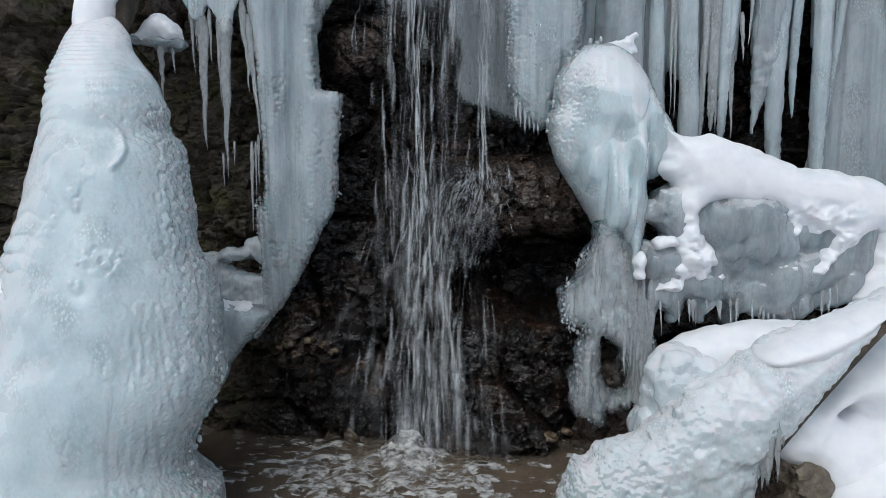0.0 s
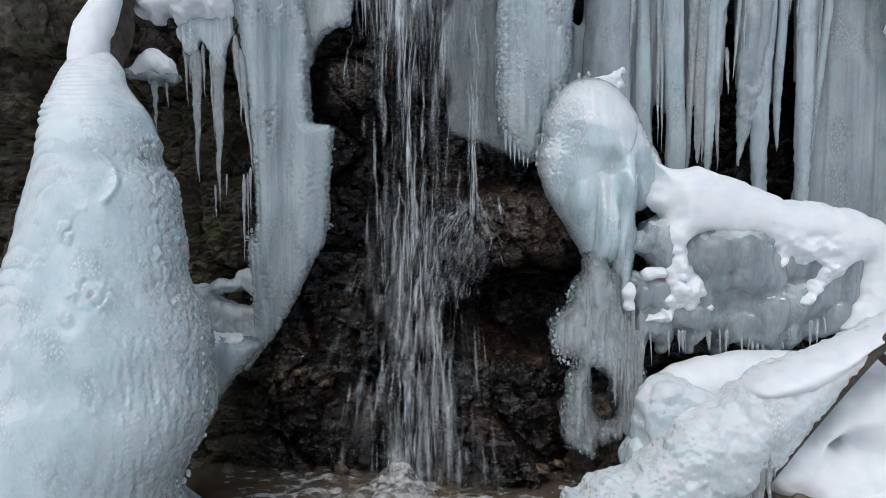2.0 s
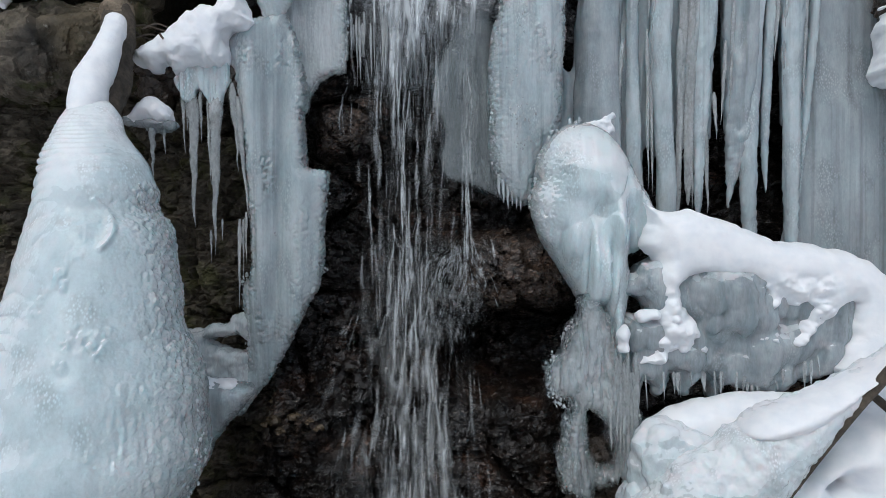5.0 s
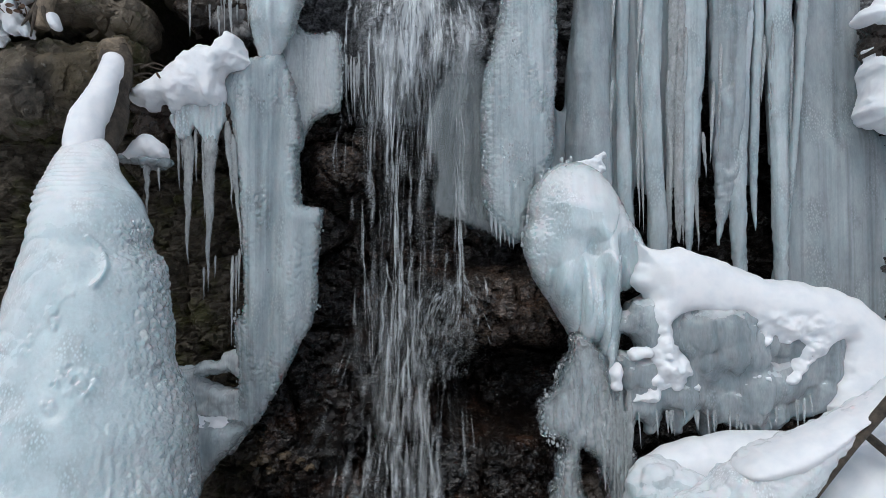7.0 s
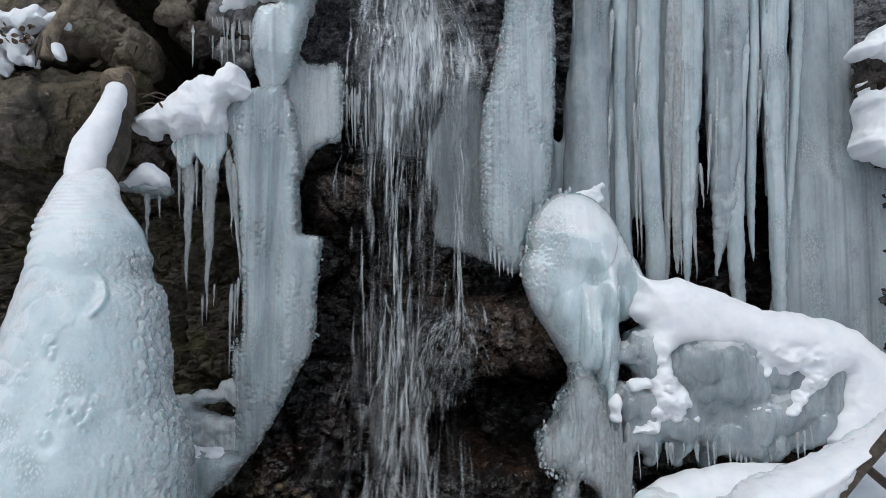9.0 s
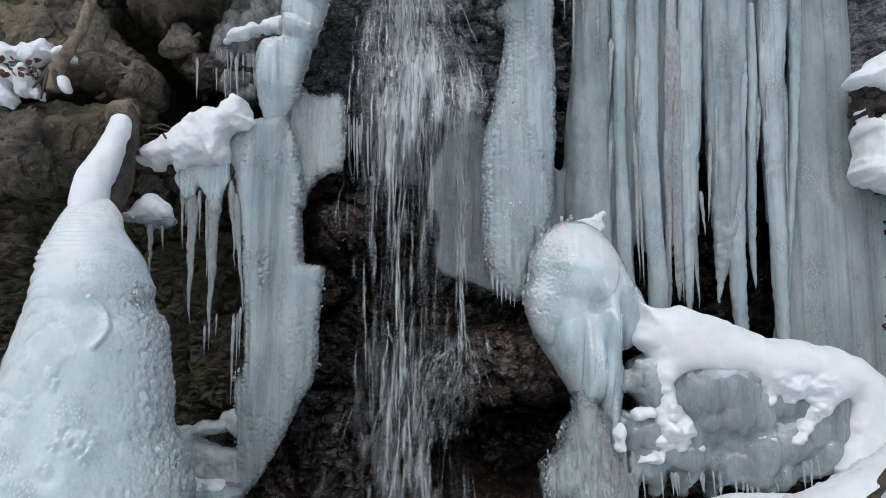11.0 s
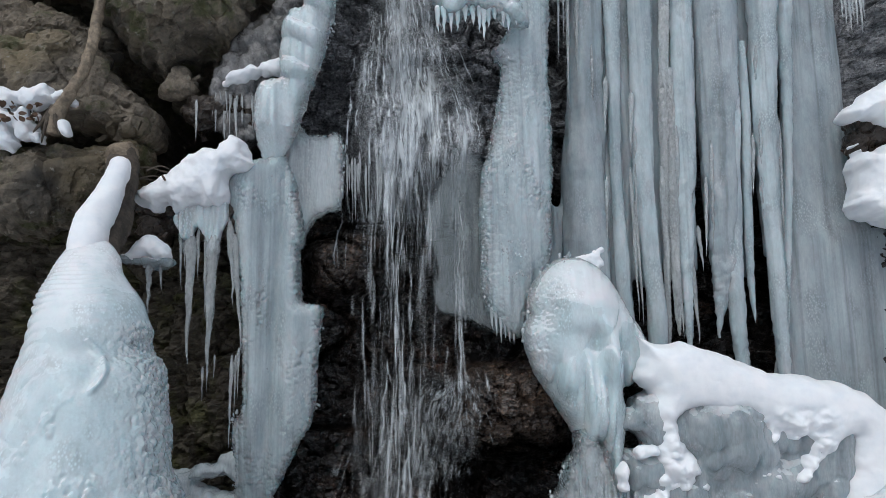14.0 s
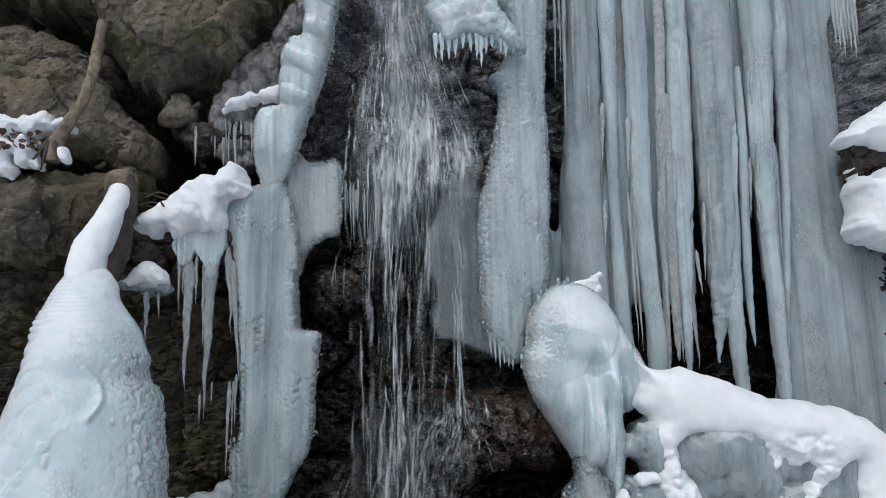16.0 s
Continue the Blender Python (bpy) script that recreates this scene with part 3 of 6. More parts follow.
def cliff_y(x, z):
    """Depth of the cliff face at x, z."""
    zero = np.zeros_like(x)
    y = 4.62 + 0.06 * (z - 2) + 0.10 * vnoise(x / 1.3, zero, z / 1.1, 3)
    y = y - 0.45 / (1 + np.exp((x + 1.9) / 0.25)) - 0.9 / (1 + np.exp((x + 3.3) / 0.3))       # the left flank comes forward
    y = y - 0.25 / (1 + np.exp(-(x - 3.2) / 0.08)) - 1.1 / (1 + np.exp(-(x - 3.9) / 0.3))      # and the right one
    y = y - 0.42 / (1 + np.exp((z - 0.95 - 0.1 * x) / 0.16)) * bump_at(x, z, -0.15, 0.2, 1.2, 3.0, 4)   # the foot of the fall
    y = y - 0.46 * bump_at(x, z, 0.60, 1.47, 0.44, 0.27, 4)                                    # ledge beside the jet
    y = y + 0.60 * bump_at(x, z, 0.56, 0.94, 0.42, 0.22, 4)                                    # hollow under it
    y = y - 0.36 * bump_at(x, z, -0.50, 2.36, 0.27, 0.22, 4)                                   # brown block
    y = y + 0.16 * bump_at(x, z, -0.55, 2.72, 0.22, 0.12, 4)                                   # shadowed recess over it
    y = y - 0.40 * bump_at(x, z, 0.1, 3.45, 0.55, 0.55, 6) * np.clip((4.25 - z) / 1.15, 0, 1)      # sloping face under the lip
    y = y + 1.3 * bump_at(x, z, -1.55, 3.25, 0.34, 0.30, 5)                                   # dark hole between the boulders
    y = y + 0.34 / (1 + np.exp(-(x - 0.9) / 0.05)) / (1 + np.exp((x - 2.85) / 0.05))           # hollow behind the icicles
    y = y + 0.60 / (1 + np.exp(-(z - 2.95) / 0.05)) / (1 + np.exp((x + 1.05) / 0.06)) / (1 + np.exp(-(x + 3.0) / 0.1))   # behind the boulders
    a, ja = facets(x + 0.05 * vnoise(x * 3, zero, z * 3, 8), z, 0.62, 11)
    b, jb = facets(x, z + 0.02 * vnoise(x * 8, zero, z * 8, 9), 0.23, 21)
    c, jc = facets(x, z, 0.085, 31)
    d, jd = facets(x / 1.9 + 0.03 * vnoise(x * 9, zero, z * 9, 10), z, 0.036, 51)
    y = y - 0.20 * a - 0.10 * b - 0.055 * c - 0.034 * d + 0.008 * np.exp(-jd / 0.1)
    y = y + 0.05 * np.exp(-ja / 0.05) + 0.02 * np.exp(-jb / 0.07)
    return y - 0.022 * fbm(x, zero, z, 0.12, 4, 41)


def sheet_quads(nx, nz):
    i, j = np.meshgrid(np.arange(nx - 1), np.arange(nz - 1), indexing="ij")
    return np.stack([i * nz + j, (i + 1) * nz + j, (i + 1) * nz + j + 1, i * nz + j + 1], 2).reshape(-1, 4)


gx = np.concatenate([np.arange(-7.0, -2.9, 0.06), np.arange(-2.9, -1.0, 0.014), np.arange(-1.0, 1.1, 0.0095), np.arange(1.1, 3.4, 0.018), np.arange(3.4, 7.2, 0.06)])
gz = np.concatenate([np.arange(-0.5, 0, 0.03), np.arange(0, 4.5, 0.0115), np.arange(4.5, 7.6, 0.06)])
CX, CZ = np.meshgrid(gx, gz, indexing="ij")
CY = cliff_y(CX, CZ) + 0.35 * np.maximum(0, CZ - 4.8)
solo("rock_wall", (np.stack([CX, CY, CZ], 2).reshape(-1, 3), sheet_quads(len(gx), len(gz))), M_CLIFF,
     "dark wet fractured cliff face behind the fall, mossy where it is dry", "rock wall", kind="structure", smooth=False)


def ground_z(x, y):
    """Snowy floor of the gully with the pool's basin in it."""
    zero = np.zeros_like(x)
    z = 0.06 + 0.05 * fbm(x, y, zero, 0.9, 3, 51)
    z = z + 0.42 / (1 + np.exp(-(x - 1.75) / 0.16)) * np.exp(-((y - 3.9) / 0.9) ** 2)
    z = z + 0.55 / (1 + np.exp((x + 2.05) / 0.08)) * np.exp(-((y - 4.1) / 0.8) ** 2)
    z = z + 0.35 * (np.maximum(0, np.abs(x) - 3.5)) ** 1.1 + 0.05 * np.maximum(0, np.abs(y) - 6)
    basin = np.exp(-(np.abs((x + 0.1 * np.sin(3 * y)) / 1.75) ** 4 + np.abs((y - 3.4 + 0.12 * np.sin(4 * x)) / 1.15) ** 4))
    return z - 0.7 * basin


gx = np.concatenate([-np.geomspace(60, 3.2, 14), np.arange(-3.0, 3.5, 0.04), np.geomspace(3.7, 60, 14)])
gy = np.concatenate([-np.geomspace(60, 1, 14), np.arange(-0.6, 5.2, 0.04), np.geomspace(5.6, 60, 10)])
GX, GY = np.meshgrid(gx, gy, indexing="ij")
GZ = ground_z(GX, GY)
solo("ground", (np.stack([GX, GY, GZ], 2).reshape(-1, 3), sheet_quads(len(gx), len(gy))), M_SNOW, "snow-covered floor of the gully", "snow ground", kind="structure")

gx, gy = np.arange(-2.2, 2.2, 0.025), np.arange(1.9, 4.7, 0.025)
PX, PY = np.meshgrid(gx, gy, indexing="ij")
flat = np.zeros_like(PX)
bed = -0.14 - 0.06 * fbm(PX, PY, flat, 0.16, 3, 61)
solo("pool_bed", (np.stack([PX, PY, bed], 2).reshape(-1, 3), sheet_quads(len(gx), len(gy))), material("brown_gravel", stone((0.06, 0.042, 0.027), (0.26, 0.18, 0.11), wet=(0.2, 0.5))),
     "brown gravel bed under the shallow pool", "pool bed", kind="structure")
near_fall = np.exp(-((PX + 0.15) / 0.55) ** 2 - ((PY - 3.95) / 0.35) ** 2)
surf = 0.012 * fbm(PX, PY, flat, 0.12, 3, 62) * (0.4 + 1.6 * near_fall) + 0.03 * near_fall
solo("pool_water", (np.stack([PX, PY, surf], 2).reshape(-1, 3), sheet_quads(len(gx), len(gy))), M_POOL, "shallow brown pool rippled by the fall", "water", kind="structure")
gx, gy = np.arange(-1.25, 1.0, 0.010), np.arange(2.9, 4.25, 0.010)
PX, PY = np.meshgrid(gx, gy, indexing="ij")
flat = np.zeros_like(PX)
near_fall = np.exp(-((PX + 0.28) / 0.72) ** 2 - ((PY - 3.75) / 0.5) ** 2)
rise = 0.006 + 0.035 * near_fall * (0.5 + 0.5 * fbm(PX, PY, flat, 0.07, 3, 64)) + 0.012 * fbm(PX, PY, flat, 0.12, 3, 62)
rise = rise + (0.13 + 0.05 * fbm(PX, PY, flat, 0.05, 2, 65)) * np.exp(-((PX + 0.2) / 0.12) ** 2 - ((PY - 3.88) / 0.10) ** 2)
keep = fbm(PX + 0.03 * np.sin(PY * 30), PY * 1.8, flat, 0.07, 4, 66) + 1.6 * near_fall - 0.6
q = sheet_quads(len(gx), len(gy))
q = q[(keep.ravel()[q] > 0).all(1)]
solo("pool_foam", (np.stack([PX, PY, rise], 2).reshape(-1, 3), q), M_FOAM, "white foam where the water strikes the pool", "foam", kind="stuff")


# unseen dark bank added behind the camera to cut the low frontal light
a = np.linspace(radians(-205), radians(25), 120)
hgt = np.linspace(-1, 6.5, 26)
AA, HH = np.meshgrid(a, hgt, indexing="ij")
rr = 17 + 0.35 * HH + 1.4 * vnoise(AA * 14, HH * 0.6, 0 * AA, 68)
top = HH * (1 + 0.12 * vnoise(AA * 20, 0 * AA, 0 * AA, 69))
solo("backdrop", (np.stack([rr * np.cos(AA), rr * np.sin(AA), top], 2).reshape(-1, 3), sheet_quads(120, 26)), material("dark_backdrop", stone((0.05, 0.045, 0.04), (0.22, 0.2, 0.19))), "unseen dark bank added to block low light from behind the camera", "woods", kind="structure")


# ---- boulders of the left bank ----
def boulder(name, label, loop, y, thick, seed, mat=M_BOULDER, bulge=0.25, group="boulders of the left bank"):
    v, q = shell(loop, y, thick, bulge, reach=0.3, edge=0.04, rough=0.02, rough_size=0.16, h=0.014, seed=seed, per=3)[:2]
    a, ja = facets(v[:, 0] + 0.3 * v[:, 1], v[:, 2], 0.3, seed + 60)
    b, jb = facets(v[:, 0] + 0.3 * v[:, 1], v[:, 2], 0.11, seed + 61)
    c, jc = facets(v[:, 0] * 0.7 + 0.3 * v[:, 1], v[:, 2] + 0.2 * v[:, 1], 0.045, seed + 62)
    v = push(v, q, 0.080 * a + 0.026 * b + 0.012 * c - 0.003 * np.exp(-jb / 0.08) - 0.014 * np.exp(-ja / 0.05) + 0.008 * fbm(v[:, 0], v[:, 1], v[:, 2], 0.05, 3, seed))
    return solo(name, (v, q), mat, label, "boulder", group, smooth=False)


# its top, above z 4.75, is out of view, added to shade the bank
boulder("boulder", "big overhanging grey-brown boulder over a dark hole", [(-2.9, 5.7), (-0.7, 5.7), (-0.8, 4.75), (-1.0, 4.21), (-1.1, 3.97), (-1.2, 3.78), (-1.42, 3.66), (-1.59, 3.51), (-1.83, 3.7), (-2.01, 3.92), (-2.1, 4.13), (-2.4, 4.3), (-2.9, 4.5)], 4.5, 0.2, 5, bulge=0.4)
boulder("boulder", "mossy tan boulder under the dead branch", [(-2.779, 3.718), (-2.439, 3.743), (-2.238, 3.81), (-2.066, 3.828), (-1.984, 3.734), (-1.913, 3.604), (-1.844, 3.504), (-1.771, 3.419), (-1.702, 3.298), (-1.689, 3.201), (-1.733, 3.126), (-1.879, 3.099), (-2.116, 3.115), (-2.382, 3.081), (-2.719, 3.119)], 4.3, 0.12, 6)
boulder("boulder", "low mossy ledge stone beside the log", [(-2.715, 3.084), (-2.314, 3.074), (-1.98, 3.092), (-1.711, 3.104), (-1.631, 3.004), (-1.699, 2.899), (-1.888, 2.727), (-2.14, 2.559), (-2.66, 2.532)], 4.25, 0.1, 7)
boulder("boulder", "small angular tan stone wedged under a boulder", [(-1.639, 3.438), (-1.626, 3.520), (-1.558, 3.561), (-1.453, 3.572), (-1.367, 3.541), (-1.385, 3.466), (-1.439, 3.414), (-1.550, 3.407)], 4.25, 0.05, 8, bulge=0.03)
boulder("boulder", "dark round stone at the top of the bank", [(-2.75, 4.1), (-2.3, 4.0), (-2.18, 3.9), (-2.2, 3.8), (-2.7, 3.75)], 4.4, 0.08, 9, bulge=0.15)
boulder("boulder", "small dark stone wedged between boulders", [(-2.16, 3.88), (-2.05, 3.9), (-1.95, 3.84), (-1.96, 3.72), (-2.1, 3.72)], 4.3, 0.05, 10, bulge=0.08)
boulder("boulder", "dark ledge stone iced along its lower edge", [(-1.45, 3.42), (-1.2, 3.45), (-0.95, 3.4), (-0.95, 3.15), (-1.15, 3.2), (-1.35, 3.16), (-1.48, 3.25)], 4.3, 0.08, 12, bulge=0.1, mat=M_WETSTONE)
boulder("boulder", "dark wet stone under the snow shelf", [(-1.68, 2.7), (-1.4, 2.75), (-1.1, 2.72), (-1.1, 2.5), (-1.35, 2.45), (-1.66, 2.5)], 4.2, 0.08, 13, bulge=0.08, mat=M_WETSTONE)
boulder("boulder", "dark rock wall block beside the icicle curtain", [(2.72, 4.6), (3.6, 4.6), (3.6, 3.2), (3.1, 3.3), (2.82, 3.1), (2.78, 3.6)], 4.86, 0.1, 14, bulge=0.15, mat=M_CLIFF, group="rocks of the right bank")
boulder("boulder", "dark rock between two patches of snow", [(2.846, 3.288), (2.947, 3.327), (3.407, 3.285), (3.368, 2.954), (3.008, 2.995), (2.914, 3.015), (2.861, 3.131)], 4.4, 0.06, 15, bulge=0.06, mat=M_WETSTONE, group="rocks of the right bank")


# ---- ice column on the leaning log ----
fallen_log = thing("fallen_log", "leaning fallen log with snow along its top", "log", (-2.0, 2.6, 0.0))
spine = [(-1.725, 3.97, 2.965), (-1.70, 3.93, 2.85), (-1.69, 3.88, 2.72), (-1.67, 3.80, 2.56), (-1.68, 3.70, 2.40), (-1.66, 3.5, 2.1), (-1.6, 3.25, 1.2), (-1.6, 3.1, 0.1)]
v, q = tube(spine, [0.078, 0.086, 0.088, 0.09, 0.092, 0.095, 0.1, 0.11], 28, 0.012)
part("trunk", (push(v, q, 0.014 * fbm(v[:, 0], v[:, 1], v[:, 2] * 0.4, 0.05, 3, 71)), q), M_BARK, fallen_log, "dark weathered bark")
v, q = tube([(-1.742, 3.985, 3.005), (-1.738, 3.975, 2.985), (-1.725, 3.965, 2.95), (-1.712, 3.95, 2.90)], [0.045, 0.074, 0.086, 0.082], 28, 0.008)
part("cut_end", (push(v, q, 0.016 * fbm(v[:, 0], v[:, 1], v[:, 2], 0.04, 3, 70)), q), M_DRYWOOD, fallen_log, "rotten tan end of the log")
v, q = tube([(-1.668, 3.85, 2.895), (-1.671, 3.84, 2.875), (-1.673, 3.82, 2.83), (-1.672, 3.76, 2.74), (-1.682, 3.70, 2.64), (-1.702, 3.65, 2.54), (-1.703, 3.60, 2.46), (-1.70, 3.55, 2.38), (-1.69, 3.5, 2.26), (-1.67, 3.45, 2.12)], [0.03, 0.055, 0.062, 0.066, 0.074, 0.088, 0.09, 0.088, 0.08, 0.06], 40, 0.008)
part("snow_cover", (push(v, q, 0.007 * fbm(v[:, 0], v[:, 1], v[:, 2], 0.07, 4, 72)), q), M_SNOW, fallen_log, "packed snow along the log")

ice_column = thing("ice_column", "tall cone of ridged pale blue ice grown over a leaning log", "ice column", (-1.5, 3.1, 0.0))
COLUMN = [(-0.3, -2.06, -0.99), (0.18, -2.06, -0.99), (0.25, -2.054, -1.0), (0.32, -2.045, -1.08), (0.4, -2.035, -1.115), (0.5, -2.022, -1.085), (0.6, -2.008, -1.035), (0.75, -1.982, -0.985), (0.9, -1.961, -1.012), (1.05, -1.956, -1.03), (1.18, -1.938, -1.08), (1.29, -1.934, -1.14),
          (1.45, -1.893, -1.16), (1.6, -1.878, -1.188), (1.72, -1.862, -1.22), (1.82, -1.843, -1.296), (1.92, -1.84, -1.312), (2.02, -1.838, -1.34), (2.1, -1.843, -1.397), (2.2, -1.826, -1.481), (2.28, -1.81, -1.515), (2.34, -1.79, -1.57), (2.4, -1.765, -1.63), (2.47, -1.74, -1.66), (2.52, -1.71, -1.69)]
column_mid = lambda z: np.interp(z, [-0.3, 0.3, 1.0, 1.6, 2.0, 2.25, 2.4], [2.95, 3.0, 3.14, 3.27, 3.38, 3.48, 3.58])
v, q = loft([(z, a, b, column_mid(z), 0.42 * (b - a)) for z, a, b in COLUMN], 420, 0.0065, 2.0)
x, y, z = v.T
RIGHT = np.interp(z, [r[0] for r in COLUMN], [r[2] for r in COLUMN])
LEFT = np.interp(z, [r[0] for r in COLUMN], [r[1] for r in COLUMN])
front = np.clip((column_mid(z) - y) / 0.05 + 0.5, 0, 1)
across = (x - LEFT) / (RIGHT - LEFT)
side = np.clip((0.42 - across) / 0.3, 0, 1)  # 1 on the ridged side
side = np.maximum(side, np.clip((z - 1.85) / 0.2, 0, 1) * np.clip((0.95 - across) / 0.5, 0, 1)) * (0.7 + 0.3 * vnoise(x * 4, y * 4, z * 4, 6))
fold = vnoise(x * 2.6, y * 2.6, z * 3.4, 5)
ridge = np.abs(np.sin(z * np.pi / np.interp(z, [1.0, 2.0, 2.3], [0.135, 0.105, 0.075]) + 2.6 * fold + 1.5 * vnoise(x * 8, y * 8, z * 6, 16) - (x + 1.8) * 4)) ** 0.6
ridge = 0.45 + (ridge - 0.45) * np.clip(0.55 + 0.9 * vnoise(x * 5 + 3, y * 5, z * 5, 18), 0.1, 1.3)
edge = np.exp(-np.clip(RIGHT - x, 0, 1) / np.interp(z, [0.3, 0.8, 1.2, 1.7], [0.13, 0.11, 0.075, 0.08])) * np.clip((1.97 - z) / 0.06, 0, 1)
spots = np.clip(fbm(x, y, z * 0.6, 0.07, 2, 78) * 2.2 - 1.1, 0, 1) * np.clip((1.9 - z) / 0.2, 0, 1) * np.clip((across - 0.3) / 0.2, 0, 1)
low_flank = np.clip((across - 0.62) / 0.15, 0, 1) * np.clip((1.25 - z) / 0.2, 0, 1)
rim = np.clip(0.85 * edge + 0.55 * spots, 0, 1)
knobs = bubbles(x, y, z * 0.8, 0.026, 79) + 0.4 * bubbles(x, y, z * 0.7, 0.015, 81)
lip = smooth_loop([(-1.475, 1.86), (-1.41, 1.80), (-1.375, 1.73), (-1.38, 1.685), (-1.40, 1.65)], 6, closed=False)  # curled lip of a broken run
gap = np.min([np.hypot(x - a, z - b) for a, b in lip], 0)
amount = np.interp(z, [0.6, 1.2, 1.8, 2.1, 2.3], [0.020, 0.030, 0.034, 0.024, 0.014]) * (ridge - 0.45) * side + 0.016 * fbm(x, y, z * 0.8, 0.4, 3, 73) + 0.004 * fbm(x, y, z * 0.8, 0.09, 2, 74)
amount = amount + 0.006 * vnoise(x / 0.016, y / 0.016, z / 0.12, 77) * low_flank + 0.003 * (bubbles(x, y, z * 0.5, 0.018, 83) - 0.4) * low_flank
amount = amount + 0.026 * np.interp(z, [0.8, 1.25], [0.45, 1.0]) * (knobs - 0.5) * rim + 0.020 * np.exp(-(gap / 0.012) ** 2) * front - 0.012 * np.exp(-(np.hypot(x + 1.42, (z - 1.73) * 0.7) / 0.04) ** 2) * front
# white frost up top; on the left ridges sky light is painted in too
whitening = np.clip(0.75 * np.clip((z - 1.75) / 0.45, 0, 1) * np.clip((0.9 - across) / 0.3, 0, 1) + 0.7 * side * np.clip(ridge + 0.2, 0, 1), np.clip((z - 2.0) / 0.25, 0, 1), 1)
part("ice_body", (push(v, q, amount), q, np.clip(0.75 * edge + 0.08 * spots + 0.15 * low_flank, 0, 1), whitening), M_ICE, ice_column)
# knobbly clear edge down the side that faces the fall, with beaded runs on the flank
beads = []
edge_line = smooth_loop([(b, column_mid(z), z) for z, a, b in COLUMN if 0.15 < z < 1.95], 20, closed=False)
rng = np.random.default_rng(4)


def bead(c, r, long=1.0):
    u = np.linspace(0, np.pi, 6)[1:-1]
    a = np.linspace(0, 2 * np.pi, 8, endpoint=False)
    v = np.array([[np.sin(i) * np.cos(j), np.sin(i) * np.sin(j), np.cos(i)] for i in u for j in a])
    v = np.vstack([v, [[0, 0, 1]], [[0, 0, -1]]])
    q = ring_quads(4, 8)[:, ::-1]
    j = np.arange(8)
    k = (j + 1) % 8
    q = np.vstack([q, np.stack([np.full(8, 32), j, k, k], 1), np.stack([np.full(8, 33), 24 + k, 24 + j, 24 + j], 1)])
    v = v * (1 + 0.35 * (rng.random((len(v), 1)) - 0.5)) * np.array([1, 1, long * (1 + rng.random() * 0.7)])
    return v * r + c, q


for i in range(620):
    c = edge_line[rng.integers(len(edge_line))]
    back = abs(rng.normal(0, 0.02))
    grow = math.exp(-back / 0.05)
    beads.append(bead(np.array([c[0] - back * 0.8 + rng.normal(0, 0.008) + 0.006, c[1] - min(0.3, 1.4 * math.sqrt(back * 0.22)) + rng.normal(0, 0.008), c[2] + rng.normal(0, 0.02)]), 0.002 + 0.012 * grow * rng.random() ** 3, 1.0))
part("crystal_crust", joined(beads), M_CRUST, ice_column, "clear knobbly ice beads along one edge", kind="stuff")


# ---- icicles ----
def icicle(top, tip, width, seed, sides=12, ripple=0.12, blunt=0.12, step=0.018, taper=1.4):
    top, tip = np.array(top, float), np.array(tip, float)
    n = 9
    s = np.linspace(0, 1, n)
    r = np.random.default_rng(seed)
    pts = top + (tip - top) * s[:, None] + r.normal(0, 0.05 * width, (n, 3)) * np.array([1, 1, 0]) * (s[:, None] > 0)
    rad = width / 2 * ((1 - s ** taper) * (1 - blunt) + blunt * (1 - s ** 6)) * (1 + r.normal(0, 0.08, n)) * np.sqrt(np.clip(0.12 + 9 * s, 0, 1)) + 0.0008
    v, q = tube(pts, rad, sides, step)
    axis = np.interp(v[:, 2], [tip[2], top[2]], [tip[0], top[0]]), np.interp(v[:, 2], [tip[2], top[2]], [tip[1], top[1]])
    ang = np.arctan2(v[:, 1] - axis[1], v[:, 0] - axis[0])
    local = np.hypot(v[:, 0] - axis[0], v[:, 1] - axis[1])
    rib = vnoise(np.cos(ang) * 1.6 + seed, np.sin(ang) * 1.6, v[:, 2] / 0.5, seed) + (0.6 if width < 0.1 else 0.5) * vnoise(np.cos(ang) * 3.5 + seed, np.sin(ang) * 3.5, v[:, 2] / (0.03 if width < 0.1 else 0.22), seed + 1)
    return push(v, q, ripple * local * rib), q


left_icicles = thing("icicle_row", "row of clear icicles hanging from a snowy ledge", "icicles", (-1.25, 4.1, 2.55))
part("ice_ledge", shell([(-1.435, 2.601), (-1.382, 2.687), (-1.301, 2.70), (-1.22, 2.69), (-1.139, 2.69), (-1.134, 2.57), (-1.159, 2.514), (-1.209, 2.388), (-1.242, 2.437), (-1.282, 2.513), (-1.308, 2.536), (-1.33, 2.486), (-1.378, 2.47), (-1.411, 2.525)], 4.06, 0.015, 0.02, 0.05, seed=75, h=0.007, edge=0.012, flute=0.018, flute_size=0.02, rough=0.004, stretch=0.3), M_ICE_PALE, left_icicles, "pale ice dripping off the snow")
